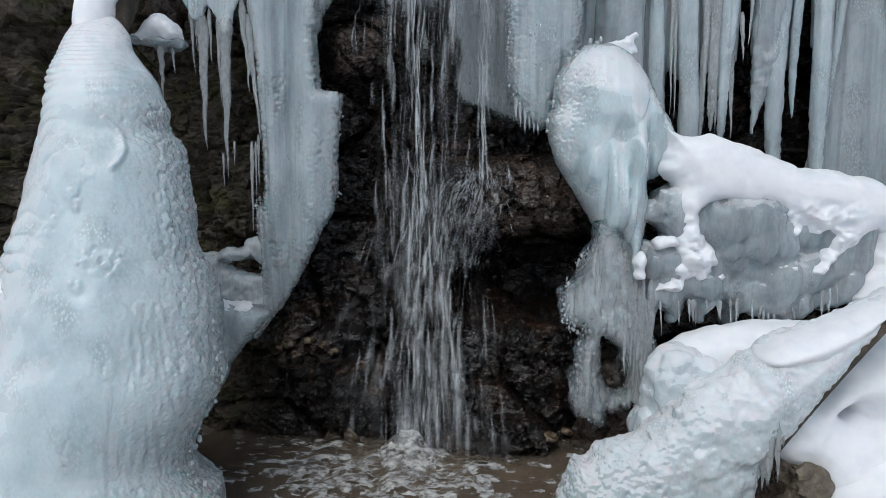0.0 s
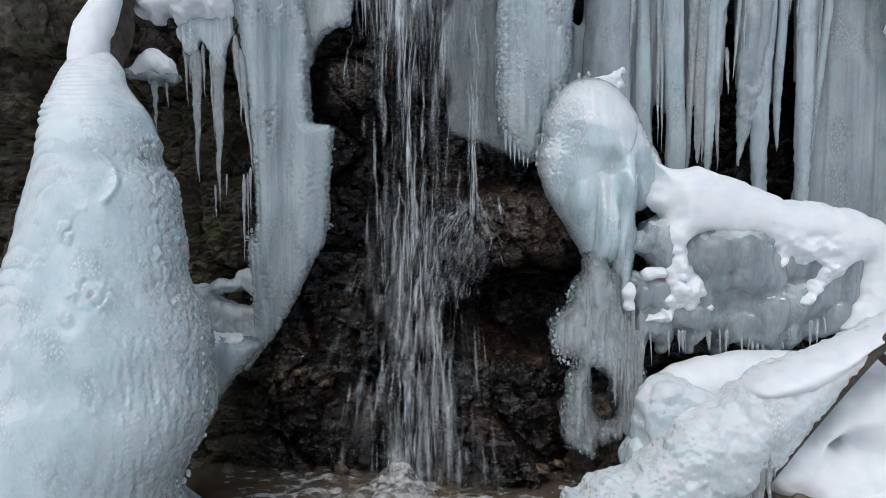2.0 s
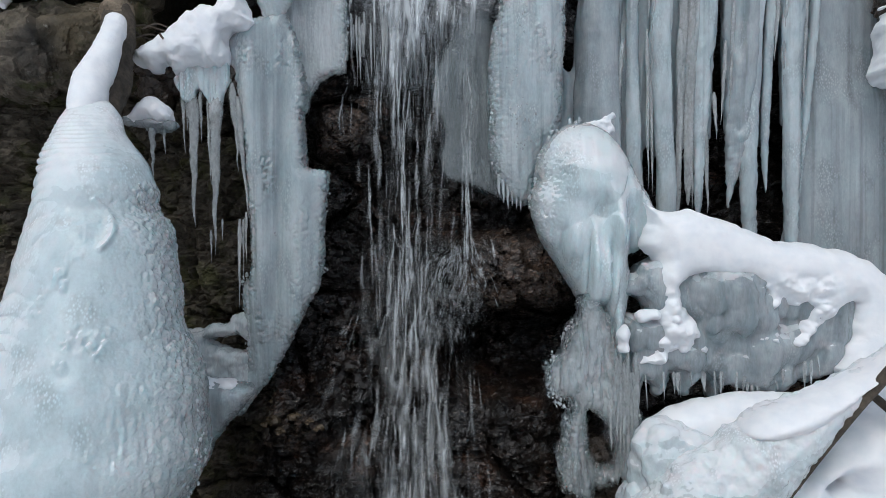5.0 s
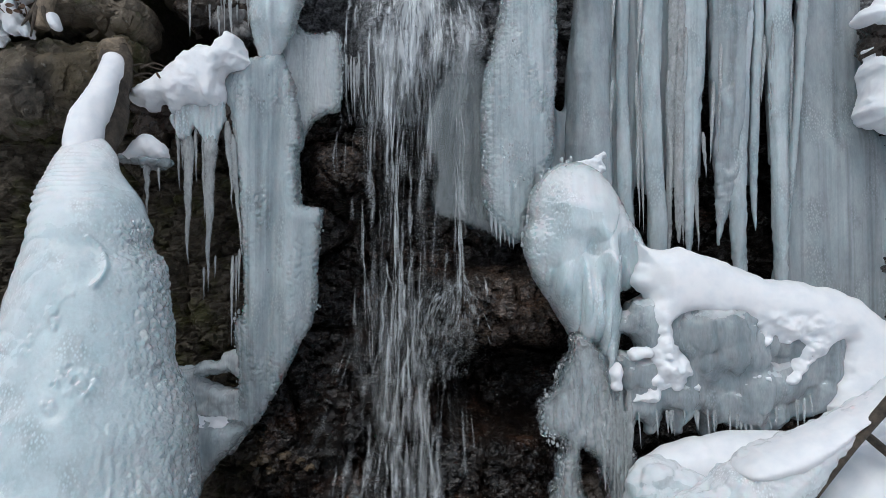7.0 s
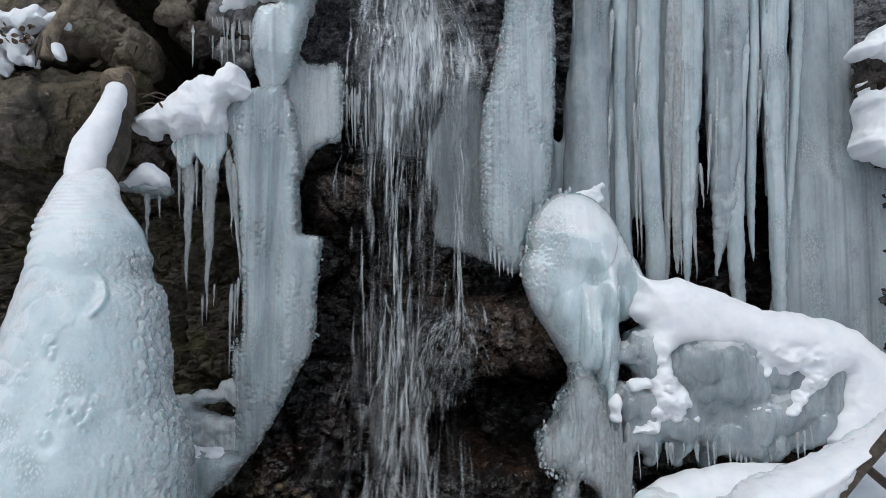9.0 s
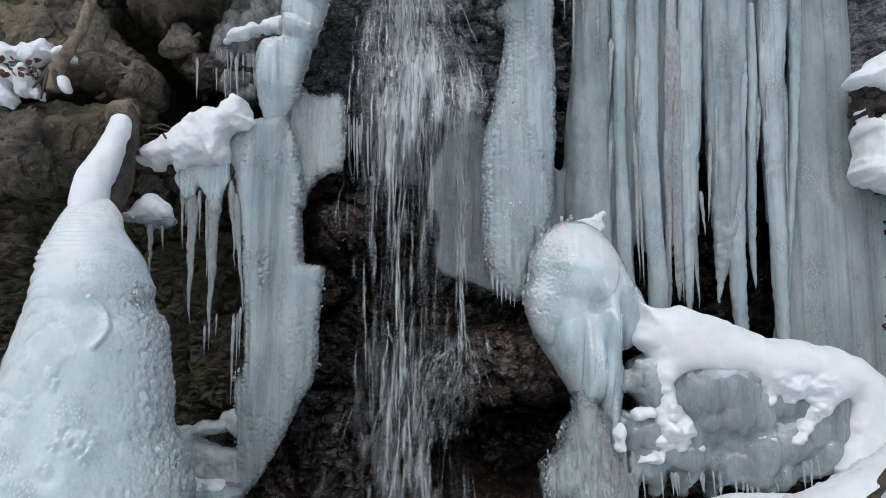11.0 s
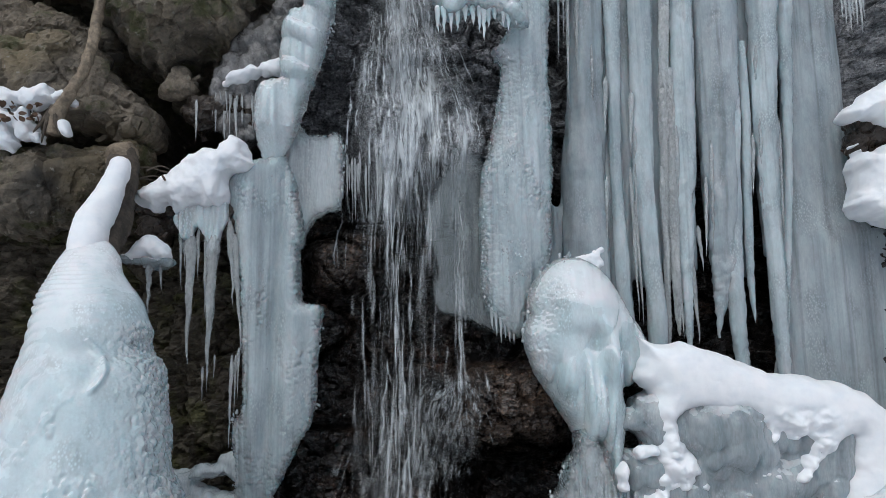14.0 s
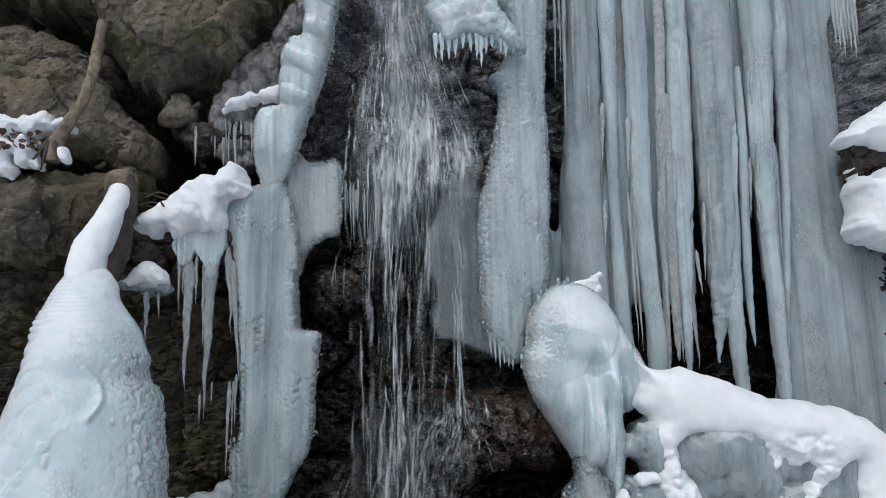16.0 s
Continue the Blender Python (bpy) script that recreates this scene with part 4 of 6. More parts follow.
HANGING = [(-1.402, 2.535, -1.389, 2.175, 0.03), (-1.347, 2.53, -1.337, 1.752, 0.082), (-1.298, 2.54, -1.293, 2.224, 0.022), (-1.211, 2.54, -1.226, 1.591, 0.095), (-1.256, 2.50, -1.245, 1.996, 0.03), (-1.184, 2.50, -1.188, 2.29, 0.03),
           (-1.12, 2.58, -1.085, 2.068, 0.045), (-1.09, 2.5, -1.03, 1.807, 0.055), (-1.084, 1.80, -1.09, 1.285, 0.028), (-1.062, 1.80, -1.064, 1.446, 0.022), (-1.046, 1.84, -1.049, 1.542, 0.02), (-1.181, 1.801, -1.185, 1.672, 0.014), (-1.247, 1.736, -1.247, 1.543, 0.016), (-1.38, 2.5, -1.372, 2.3, 0.02)]
for i, (x0, z0, x1, z1, w) in enumerate(HANGING):
    part("icicle", icicle((x0, 4.06, z0), (x1, 4.06, z1), w, 80 + i, sides=14, ripple=0.3, blunt=0.08, taper=0.75, step=0.012), M_ICICLE, left_icicles)

capped_stone = thing("capped_stone", "iced stone knob wearing a round cap of snow", "stone", (-1.55, 4.0, 2.3))
v, q = shell([(-1.731, 2.365), (-1.646, 2.378), (-1.519, 2.372), (-1.423, 2.353), (-1.435, 2.308), (-1.485, 2.288), (-1.543, 2.307), (-1.597, 2.307), (-1.660, 2.320)], 4.0, 0.06, 0.05, 0.06, seed=91, h=0.009, edge=0.02, rough=0.012, rough_size=0.04)[:2]
part("ice_lip", (v, q), M_ICE_DULL, capped_stone, "clear ice under the cap")
part("snow_cap", shell([(-1.664, 2.354), (-1.640, 2.405), (-1.591, 2.451), (-1.535, 2.470), (-1.478, 2.455), (-1.439, 2.413), (-1.422, 2.355), (-1.460, 2.336), (-1.487, 2.310), (-1.520, 2.345), (-1.570, 2.351), (-1.617, 2.338)], 3.97, 0.05, 0.04, 0.06, seed=92, h=0.008, edge=0.014, rough=0.008, rough_size=0.04), M_SNOW, capped_stone, "round cap of snow")
part("icicle", icicle((-1.535, 3.95, 2.33), (-1.53, 3.95, 2.02), 0.05, 93, taper=0.7, blunt=0.05), M_ICICLE, capped_stone, "single clear icicle")
part("icicle", icicle((-1.47, 3.95, 2.3), (-1.46, 3.95, 2.16), 0.02, 94, taper=0.8), M_ICICLE, capped_stone)

solo("snow_drift", shell([(-1.665, 2.71), (-1.642, 2.768), (-1.562, 2.812), (-1.465, 2.869), (-1.353, 2.973), (-1.237, 3.007), (-1.155, 3.052), (-1.105, 3.077), (-1.046, 3.041), (-1.0, 2.952), (-0.975, 2.9), (-1.048, 2.876), (-1.13, 2.831), (-1.144, 2.745), (-1.173, 2.643), (-1.29, 2.671), (-1.372, 2.652), (-1.436, 2.612), (-1.465, 2.663), (-1.537, 2.647), (-1.619, 2.654)],
     4.08, 0.07, 0.10, 0.12, seed=95, h=0.008, edge=0.024, rough=0.012, rough_size=0.06), M_SNOW, "thick snow drift on a rock shelf, one dead leaf on it", "snow drift", "snow drifts")

# ---- ice curtain left of the fall ----
left_curtain = thing("ice_curtain", "long pale ice curtain hanging from the ledge, beaded edges", "ice curtain", (-0.85, 4.2, 0.8))
CURTAIN = [(-0.92, 2.966), (-1.053, 2.921), (-1.158, 2.818), (-1.177, 2.726), (-1.108, 2.557), (-1.058, 2.304), (-1.041, 2.003), (-1.017, 1.67), (-1.027, 1.455), (-1.07, 1.406), (-1.061, 1.241), (-1.063, 0.947), (-1.124, 0.85), (-1.171, 0.753), (-1.121, 0.656), (-1.025, 0.765),
           (-0.954, 0.849), (-0.909, 0.93), (-0.845, 1.037), (-0.794, 1.148), (-0.729, 1.273), (-0.661, 1.395), (-0.633, 1.537), (-0.618, 1.736), (-0.609, 1.936), (-0.591, 2.064), (-0.691, 2.087), (-0.724, 2.137), (-0.737, 2.407), (-0.714, 2.474), (-0.75, 2.746), (-0.819, 2.984)]
# a bright rounded run down its outer half, a thinner pane towards the fall
part("ice_sheet", shell(CURTAIN, 4.15, 0.02, 0.05, 0.10, edge=0.008, rough=0.006, rough_size=0.08, stretch=0.25, flute=0.009, flute_size=0.085, h=0.0070, crust=0.022, crust_reach=0.024, crust_all=0.06, crust_patch=0.9, seed=101,
     relief=lambda x, z: 0.055 * np.exp(-((x + 0.99 + 0.02 * np.sin(z * 3)) / 0.085) ** 2) * np.clip((z - 0.9) / 0.5, 0, 1) - 0.025 * np.exp(-((x + 0.87 - 0.05 * (z - 1.6)) / 0.03) ** 2) + 0.03 * np.exp(-((x + 0.76 - 0.05 * (z - 1.6)) / 0.07) ** 2)), M_ICE_RIB, left_curtain)
part("upper_column", shell([(-0.694, 4.551), (-0.494, 4.551), (-0.498, 4.193), (-0.525, 4.017), (-0.558, 3.806), (-0.605, 3.617), (-0.659, 3.45), (-0.725, 3.248), (-0.776, 3.061), (-0.835, 2.944), (-0.923, 2.91), (-0.976, 2.999), (-0.999, 3.178), (-0.997, 3.341), (-0.951, 3.433), (-0.848, 3.469), (-0.847, 3.618), (-0.83, 3.788), (-0.79, 3.89), (-0.703, 3.979), (-0.706, 4.193)],
     4.12, 0.04, 0.08, 0.12, edge=0.012, rough=0.006, rough_size=0.07, stretch=0.35, flute=0.018, flute_size=0.05, h=0.008, crust=0.014, crust_reach=0.022, crust_patch=0.2, seed=102,
     relief=lambda x, z: 0.05 * (np.maximum(0, np.sin((z - 3.43 + 0.5 * (x + 0.75)) * 2 * np.pi / 0.26)) ** 0.6) * np.clip((z - 3.42) / 0.05, 0, 1) + 0.03 * bump_at(x, z, -0.92, 3.28, 0.07, 0.16, 4) - 0.09 * np.clip((3.15 - z) / 0.2, 0, 1)), M_ICE_PALE, left_curtain, "pale blue stepped ice above the ledge")
part("side_flag", shell([(-0.839, 3.186), (-0.771, 3.236), (-0.701, 3.16), (-0.598, 3.143), (-0.501, 3.148), (-0.479, 2.944), (-0.492, 2.714), (-0.577, 2.665), (-0.652, 2.622), (-0.702, 2.539), (-0.736, 2.449), (-0.838, 2.448), (-0.875, 2.767), (-0.864, 3.011)],
     4.24, 0.014, 0.014, 0.08, edge=0.014, rough=0.005, stretch=0.3, flute=0.008, flute_size=0.03, h=0.0075, crust=0.020, crust_size=0.018, crust_reach=0.03, crust_patch=0.25, seed=103), M_ICE_GREY, left_curtain, "thin greyish sheet of clear ice")

rng = np.random.default_rng(58)
for i in range(22):  # thin frozen drips between the sheet and the fall
    x0, z0 = -0.50 + 0.34 * rng.random(), 3.06 - 0.1 * rng.random()
    part("icicle", icicle((x0, 4.27, z0), (x0 + 0.005, 4.27, z0 - 0.12 - 0.3 * rng.random()), 0.007 + 0.012 * rng.random(), 860 + i, sides=7, ripple=0.3), M_ICICLE, left_curtain)


def crust_along(line, spread, count, size, seed, y_off=0.0):
    r = np.random.default_rng(seed)
    c = smooth_loop(line, 12, closed=False)
    return joined([bead(c[r.integers(len(c))] + r.normal(0, spread * 0.8, 3) + np.array([0, y_off, 0]), size * (0.15 + 0.75 * r.random() ** 3)) for i in range(int(count * 0.5))])


part("crystal_edge", joined([crust_along([(-0.62, 4.16, 1.5), (-0.63, 4.16, 1.71), (-0.605, 4.16, 1.88), (-0.60, 4.16, 2.06)], 0.012, 240, 0.009, 104),
                             crust_along([(-1.02, 4.15, 0.78), (-0.86, 4.15, 1.01), (-0.74, 4.15, 1.29), (-0.63, 4.16, 1.5)], 0.012, 320, 0.009, 105),
                             crust_along([(-0.55, 4.2, 3.86), (-0.66, 4.15, 3.5), (-0.79, 4.12, 3.1)], 0.014, 260, 0.010, 106),
                             crust_along([(-0.6, 4.22, 3.13), (-0.49, 4.22, 3.1), (-0.475, 4.22, 2.85), (-0.52, 4.22, 2.72)], 0.010, 200, 0.008, 107),
                             crust_along([(-1.06, 4.12, 1.46), (-1.085, 4.12, 1.4), (-1.06, 4.12, 1.2), (-1.06, 4.12, 0.95)], 0.014, 160, 0.011, 108),
                             crust_along([(-0.88, 4.10, 2.9), (-0.93, 4.08, 2.3), (-0.9, 4.08, 1.7), (-0.95, 4.08, 1.1)], 0.020, 260, 0.007, 109)]), M_CRUST, left_curtain, "clear beads of ice", kind="stuff")

mound = thing("ice_mound", "hollow grey ice mound between column and curtain", "ice mound", (-1.2, 4.0, 0.6))
part("ice_roof", shell([(-1.497, 1.130), (-1.346, 1.154), (-1.211, 1.197), (-1.057, 1.234), (-1.015, 1.080), (-1.030, 0.774), (-1.196, 0.637), (-1.534, 0.637), (-1.520, 0.978)], 4.18, 0.05, 0.05, 0.1, edge=0.022, rough=0.014, rough_size=0.06, flute=0.014, flute_size=0.04, h=0.009, seed=110,
     holes=[[(-1.288, 1.080), (-1.241, 1.107), (-1.147, 1.113), (-1.068, 1.093), (-1.069, 1.039), (-1.150, 1.033), (-1.199, 1.053)]]), M_ICE_GREY, mound)
part("ice_slope", shell([(-1.217, 0.926), (-1.111, 0.941), (-1.006, 0.926), (-0.922, 0.889), (-0.979, 0.819), (-1.042, 0.735), (-1.105, 0.661), (-1.153, 0.586), (-1.186, 0.505), (-1.235, 0.411), (-1.284, 0.332), (-1.333, 0.252), (-1.38, 0.16), (-1.496, 0.047), (-1.647, 0.112), (-1.617, 0.742)], 3.72, 0.05, 0.08, 0.12, edge=0.010, rough=0.006, rough_size=0.05, stretch=0.3, flute=0.012, flute_size=0.04, h=0.0085, crust=0.012, crust_reach=0.025, crust_patch=0.2, seed=109), M_ICE_RIB, mound, "sloping sheet of pale frozen runnels")
solo("snow_drift", shell([(-1.226, 0.979), (-1.167, 0.964), (-1.084, 0.946), (-1.007, 0.928), (-1.026, 0.885), (-1.101, 0.873), (-1.153, 0.843), (-1.207, 0.849)], 3.70, 0.05, 0.03, 0.05, seed=111, h=0.009, edge=0.02, rough=0.010), M_SNOW, "small snow patch lying on the ice mound", "snow drift", "snow drifts")
solo("snow_drift", shell([(-2.75, 1.05), (-2.3, 1.14), (-2.1, 1.12), (-1.95, 0.95), (-1.95, 0.2), (-2.75, 0.2)], 3.7, 0.12, 0.15, 0.2, seed=112, h=0.02, rough=0.01, rough_size=0.15), M_SNOW, "snow bank behind the ice column", "snow drift", "snow drifts")

# ---- upper left: iced ledge, snow, dead branch ----
v, q = shell([(-1.278, 3.26), (-1.313, 3.428), (-1.24, 3.637), (-1.155, 3.791), (-1.05, 3.889), (-0.943, 3.987), (-0.819, 4.186), (-0.72, 4.4), (-0.66, 4.3), (-0.706, 4.026), (-0.83, 3.829), (-0.86, 3.559), (-1.0, 3.427), (-1.02, 3.146), (-1.062, 3.11), (-1.131, 3.074), (-1.202, 3.092)], 4.28, 0.05, 0.07, 0.12, edge=0.016, rough=0.012, rough_size=0.05, lumps=0.05, lump_size=0.085, h=0.010, seed=113)[:2]
solo("iced_ledge", (v, q), material("glazed_stone", glazed), "knobbly rock ledge glazed with clear ice", "rock ledge")
solo("snow_drift", shell([(-1.208, 3.464), (-1.165, 3.515), (-1.08, 3.552), (-0.959, 3.589), (-0.854, 3.618), (-0.83, 3.536), (-0.939, 3.507), (-1.043, 3.485), (-1.128, 3.456)], 4.15, 0.05, 0.02, 0.05, seed=114, h=0.008, edge=0.03, rough=0.010), M_SNOW, "thin snow on the iced ledge", "snow drift", "snow drifts")
ledge_icicles = thing("icicle_row", "short clear icicles under the iced ledge", "icicles", (-1.2, 4.15, 3.3))
rng = np.random.default_rng(9)
for i in range(22):
    x0 = -1.3 + 0.36 * rng.random()
    if i == 0:
        x0 = -1.37
    top = 3.36 + 0.06 * rng.random() - 0.1 * abs(x0 + 1.2)
    part("icicle", icicle((x0, 4.12 + 0.06 * rng.random(), top), (x0 + 0.01, 4.14, top - 0.08 - 0.24 * rng.random()), 0.010 + 0.022 * rng.random() ** 2, 120 + i, sides=8, taper=0.9, ripple=0.25), M_ICICLE, ledge_icicles)

dead_branch = thing("dead_branch", "broken grey-brown dead branch leaning on a boulder", "branch", (-2.05, 3.9, 3.05))
v, q = tube([(-1.888, 3.95, 3.955), (-1.897, 3.94, 3.85), (-1.907, 3.93, 3.714), (-1.928, 3.92, 3.536), (-1.962, 3.90, 3.395), (-2.006, 3.86, 3.274), (-2.048, 3.84, 3.147), (-2.067, 3.84, 3.04)], [0.02, 0.034, 0.032, 0.032, 0.034, 0.036, 0.044, 0.04], 18, 0.008)
part("branch_wood", (push(v, q, 0.010 * fbm(v[:, 0], v[:, 1], v[:, 2] * 0.35, 0.03, 3, 131)), q), M_DRYWOOD, dead_branch)
for i, (x1, z1) in enumerate([(-2.15, 3.04), (-2.0, 3.02), (-2.1, 2.98)]):
    part("root", tube([(-2.06, 3.83, 3.2), ((x1 - 2.06) / 2, 3.8, 3.1), (x1, 3.8, z1)], [0.02, 0.012, 0.004], 8, 0.015), M_BARK, dead_branch)
solo("snow_drift", shell([(-2.75, 3.33), (-2.38, 3.33), (-2.23, 3.35), (-2.0, 3.28), (-2.07, 3.22), (-2.14, 3.24), (-2.2, 3.18), (-2.28, 3.23), (-2.35, 3.19), (-2.75, 3.2)], 3.9, 0.05, 0.03, 0.06, seed=132, h=0.009, edge=0.075, rough=0.014), M_SNOW, "patchy snow with leaf litter on a mossy stone", "snow drift", "snow drifts")
solo("snow_drift", shell([(-2.75, 3.18), (-2.4, 3.2), (-2.25, 3.16), (-2.13, 3.06), (-2.2, 3.03), (-2.32, 3.09), (-2.3, 2.99), (-2.42, 2.96), (-2.75, 2.95)], 3.9, 0.05, 0.03, 0.06, seed=133, h=0.009, edge=0.075, rough=0.014), M_SNOW, "lower patch of snow among dead leaves", "snow drift", "snow drifts")
solo("snow_drift", shell([(-2.03, 3.1), (-1.99, 3.12), (-1.95, 3.06), (-1.97, 3.03), (-2.02, 3.05)], 3.84, 0.03, 0.02, 0.03, seed=134, h=0.009), M_SNOW, "small lump of snow by the branch's foot", "snow drift", "snow drifts")

# ---- pale stones lodged in the foot of the cliff ----
M_TAN = material("tan_stone", stone((0.05, 0.037, 0.024), (0.24, 0.175, 0.11), wet=(0.1, 0.35)))
rng = np.random.default_rng(41)
for x0, z0, r0 in [(-0.93, 0.60, 0.045), (-0.88, 0.545, 0.03), (-0.80, 0.62, 0.035), (-0.72, 0.60, 0.028), (-1.0, 0.56, 0.03), (-0.96, 0.70, 0.018), (-0.66, 0.56, 0.03), (0.62, 0.10, 0.05), (0.75, 0.06, 0.04), (-0.55, 0.04, 0.05)]:
    y0 = float(cliff_y(np.array([x0]), np.array([z0]))[0])
    u, w = np.meshgrid(np.linspace(0.15, np.pi - 0.15, 9), np.linspace(0, 2 * np.pi, 14, endpoint=False), indexing="ij")
    v = np.stack([np.sin(u) * np.cos(w), np.sin(u) * np.sin(w), np.cos(u) * 0.6], 2).reshape(-1, 3)
    a, _ = facets(v[:, 0] + v[:, 1] * 0.5 + x0 * 9, v[:, 2] + z0 * 7, 0.9, 88)
    v = v * (r0 * (1 + 0.8 * a)[:, None]) + np.array([x0, y0 - 0.3 * r0, z0])
    solo("stone", (v, ring_quads(9, 14)), M_TAN, "small pale stone lodged in the wet rock", "stone", "stones in the cliff foot", smooth=False)


# ---- ice at the lip and the strip right of the fall ----
right_strip = thing("ice_strip", "long bulging strip of beaded ice beside the fall", "ice curtain", (0.6, 4.25, 1.9))
part("ice_sheet", shell([(0.53, 3.75), (0.48, 3.71), (0.54, 3.59), (0.51, 3.32), (0.47, 3.13), (0.41, 2.95), (0.38, 2.73), (0.38, 2.48), (0.38, 2.23), (0.41, 2.06), (0.47, 1.96), (0.55, 1.89), (0.6, 1.91), (0.64, 2.02), (0.68, 2.16), (0.78, 2.3), (0.8, 2.58), (0.82, 2.91), (0.82, 3.28), (0.82, 3.67), (0.84, 4.06), (0.87, 4.6), (0.55, 4.6), (0.59, 4.06), (0.6, 3.87)],
     4.25, 0.04, 0.11, 0.2, edge=0.010, rough=0.008, rough_size=0.07, stretch=0.3, flute=0.012, flute_size=0.06, h=0.0075, crust=0.024, crust_reach=0.045, crust_all=0.08, crust_patch=0.9, seed=201), M_ICE_RIB, right_strip)
part("crystal_edge", joined([crust_along([(0.55, 4.2, 1.9), (0.40, 4.15, 2.1), (0.39, 4.15, 2.5), (0.42, 4.15, 2.95), (0.52, 4.15, 3.4)], 0.014, 420, 0.009, 202),
                             crust_along([(0.5, 4.08, 2.35), (0.55, 4.08, 2.45), (0.6, 4.08, 2.3), (0.52, 4.08, 2.2)], 0.03, 240, 0.009, 203),
                             crust_along([(0.55, 4.10, 3.7), (0.57, 4.08, 3.3), (0.54, 4.08, 2.9), (0.5, 4.08, 2.6)], 0.018, 300, 0.008, 204)]), M_CRUST, right_strip, "clear beads of ice", kind="stuff")
for i in range(9):
    x0 = 0.42 + 0.026 * i
    part("icicle", icicle((x0, 4.17, 2.06 - 0.012 * i), (x0 + 0.004, 4.17, 1.93 - 0.02 * (i % 3) - 0.06 * math.sin(i * 0.4)), 0.022, 210 + i, sides=8), M_CRUST, right_strip)

lip_ice = thing("lip_ice", "ragged white ice overhanging the lip of the fall", "ice curtain", (0.35, 4.05, 4.0))
part("ice_body", shell([(0.04, 4.6), (0.06, 4.11), (0.1, 3.96), (0.15, 3.86), (0.24, 3.84), (0.3, 3.9), (0.38, 3.87), (0.46, 3.87), (0.56, 3.8), (0.64, 3.8), (0.68, 3.8), (0.6, 3.96), (0.5, 4.15), (0.48, 4.6)], 4.05, 0.05, 0.08, 0.12,
     edge=0.02, rough=0.015, flute=0.014, flute_size=0.04, h=0.008, crust=0.012, crust_reach=0.04, seed=220), M_ICE_PALE, lip_ice)
for i, (x0, l) in enumerate([(0.12, 0.12), (0.16, 0.13), (0.2, 0.13), (0.24, 0.11), (0.29, 0.06), (0.335, 0.08), (0.375, 0.12), (0.4, 0.17), (0.43, 0.09), (0.47, 0.05), (0.52, 0.08), (0.55, 0.11), (0.6, 0.08)]):
    part("icicle", icicle((x0, 4.0, 3.9), (x0, 4.0, 3.86 - 1.1 * l), 0.05, 221 + i, sides=9, taper=0.8, ripple=0.3), M_ICE_PALE, lip_ice)

solo("ice_apron", shell([(0.186, 3.105), (0.114, 2.87), (0.019, 2.619), (0.068, 2.441), (0.097, 2.299), (0.068, 2.176), (0.114, 2.045), (0.255, 2.003), (0.378, 1.947), (0.526, 1.883), (0.59, 1.947), (0.457, 2.159), (0.415, 2.443), (0.402, 2.801), (0.424, 2.981), (0.364, 3.07), (0.275, 3.142)], 4.34, 0.012, 0.02, 0.12,
     edge=0.010, rough=0.006, stretch=0.3, flute=0.010, flute_size=0.03, h=0.008, crust=0.016, crust_reach=0.02, crust_patch=0.3, seed=235), M_APRON, "thin apron of clear grey ice behind the falling water", "ice curtain")

# ---- great curtain of icicles ----
great = thing("icicle_curtain", "wide frozen curtain of fused grey-blue icicles", "icicles", (1.9, 4.5, 1.6))
SLITS = [[(0.903, 4.491), (0.878, 3.694), (0.883, 3.41), (0.886, 3.051), (0.874, 2.856), (0.894, 2.766), (0.945, 2.789), (0.963, 3.051), (0.997, 3.229), (1.029, 3.45), (1.045, 3.735), (1.05, 4.236), (1.044, 4.492)],
         [(1.898, 3.354), (1.865, 2.809), (1.856, 2.347), (1.829, 1.787), (1.987, 1.785), (1.958, 2.119), (1.942, 2.422), (1.925, 2.731), (1.92, 3.045), (1.912, 3.265)],
         [(2.2, 3.324), (2.165, 2.885), (2.145, 2.535), (2.14, 2.23), (2.131, 1.71), (2.175, 1.709), (2.176, 2.154), (2.18, 2.535), (2.2, 3.004)],
         [(2.275, 3.231), (2.251, 2.924), (2.235, 2.534), (2.226, 2.229), (2.155, 1.636), (2.305, 1.634), (2.31, 2.228), (2.311, 2.611), (2.301, 2.964)],
         [(2.509, 3.796), (2.477, 3.609), (2.465, 3.323), (2.449, 2.955), (2.481, 2.962), (2.501, 3.323), (2.526, 3.568), (2.52, 3.733)]]
part("ice_sheet", shell([(0.86, 4.8), (3.004, 4.82), (2.965, 4.251), (2.956, 3.994), (2.956, 3.699), (2.955, 3.41), (2.954, 3.085), (2.978, 2.924), (2.92, 2.70), (3.1, 2.62), (3.6, 2.60), (3.6, 1.3), (2.386, 1.4), (2.42, 2.002), (2.40, 2.305), (2.31, 2.4), (2.25, 2.25), (2.103, 2.309), (2.059, 2.233), (1.96, 2.35), (1.816, 2.312), (1.76, 2.4), (1.658, 2.238), (1.6, 2.35), (1.5, 2.2), (1.411, 2.24), (1.345, 1.721), (1.159, 1.724), (0.8, 2.173)],
     4.585, 0.02, 0.03, 0.12, edge=0.003, rough=0.004, rough_size=0.06, stretch=0.2, flute=0.022, flute_size=0.05, h=0.012, seed=240, holes=SLITS, relief=lambda x, z: 0.05 / (1 + np.exp((z - 2.60 - 0.03 * np.sin(x * 9)) / 0.035)) / (1 + np.exp(-(x - 2.62) / 0.05)), flute_where=lambda x, z: 0.2 + 0.8 * np.clip((2.5 - x) / 0.1, 0, 1)), M_ICE_SHEET, great, "fused sheet of icicles")


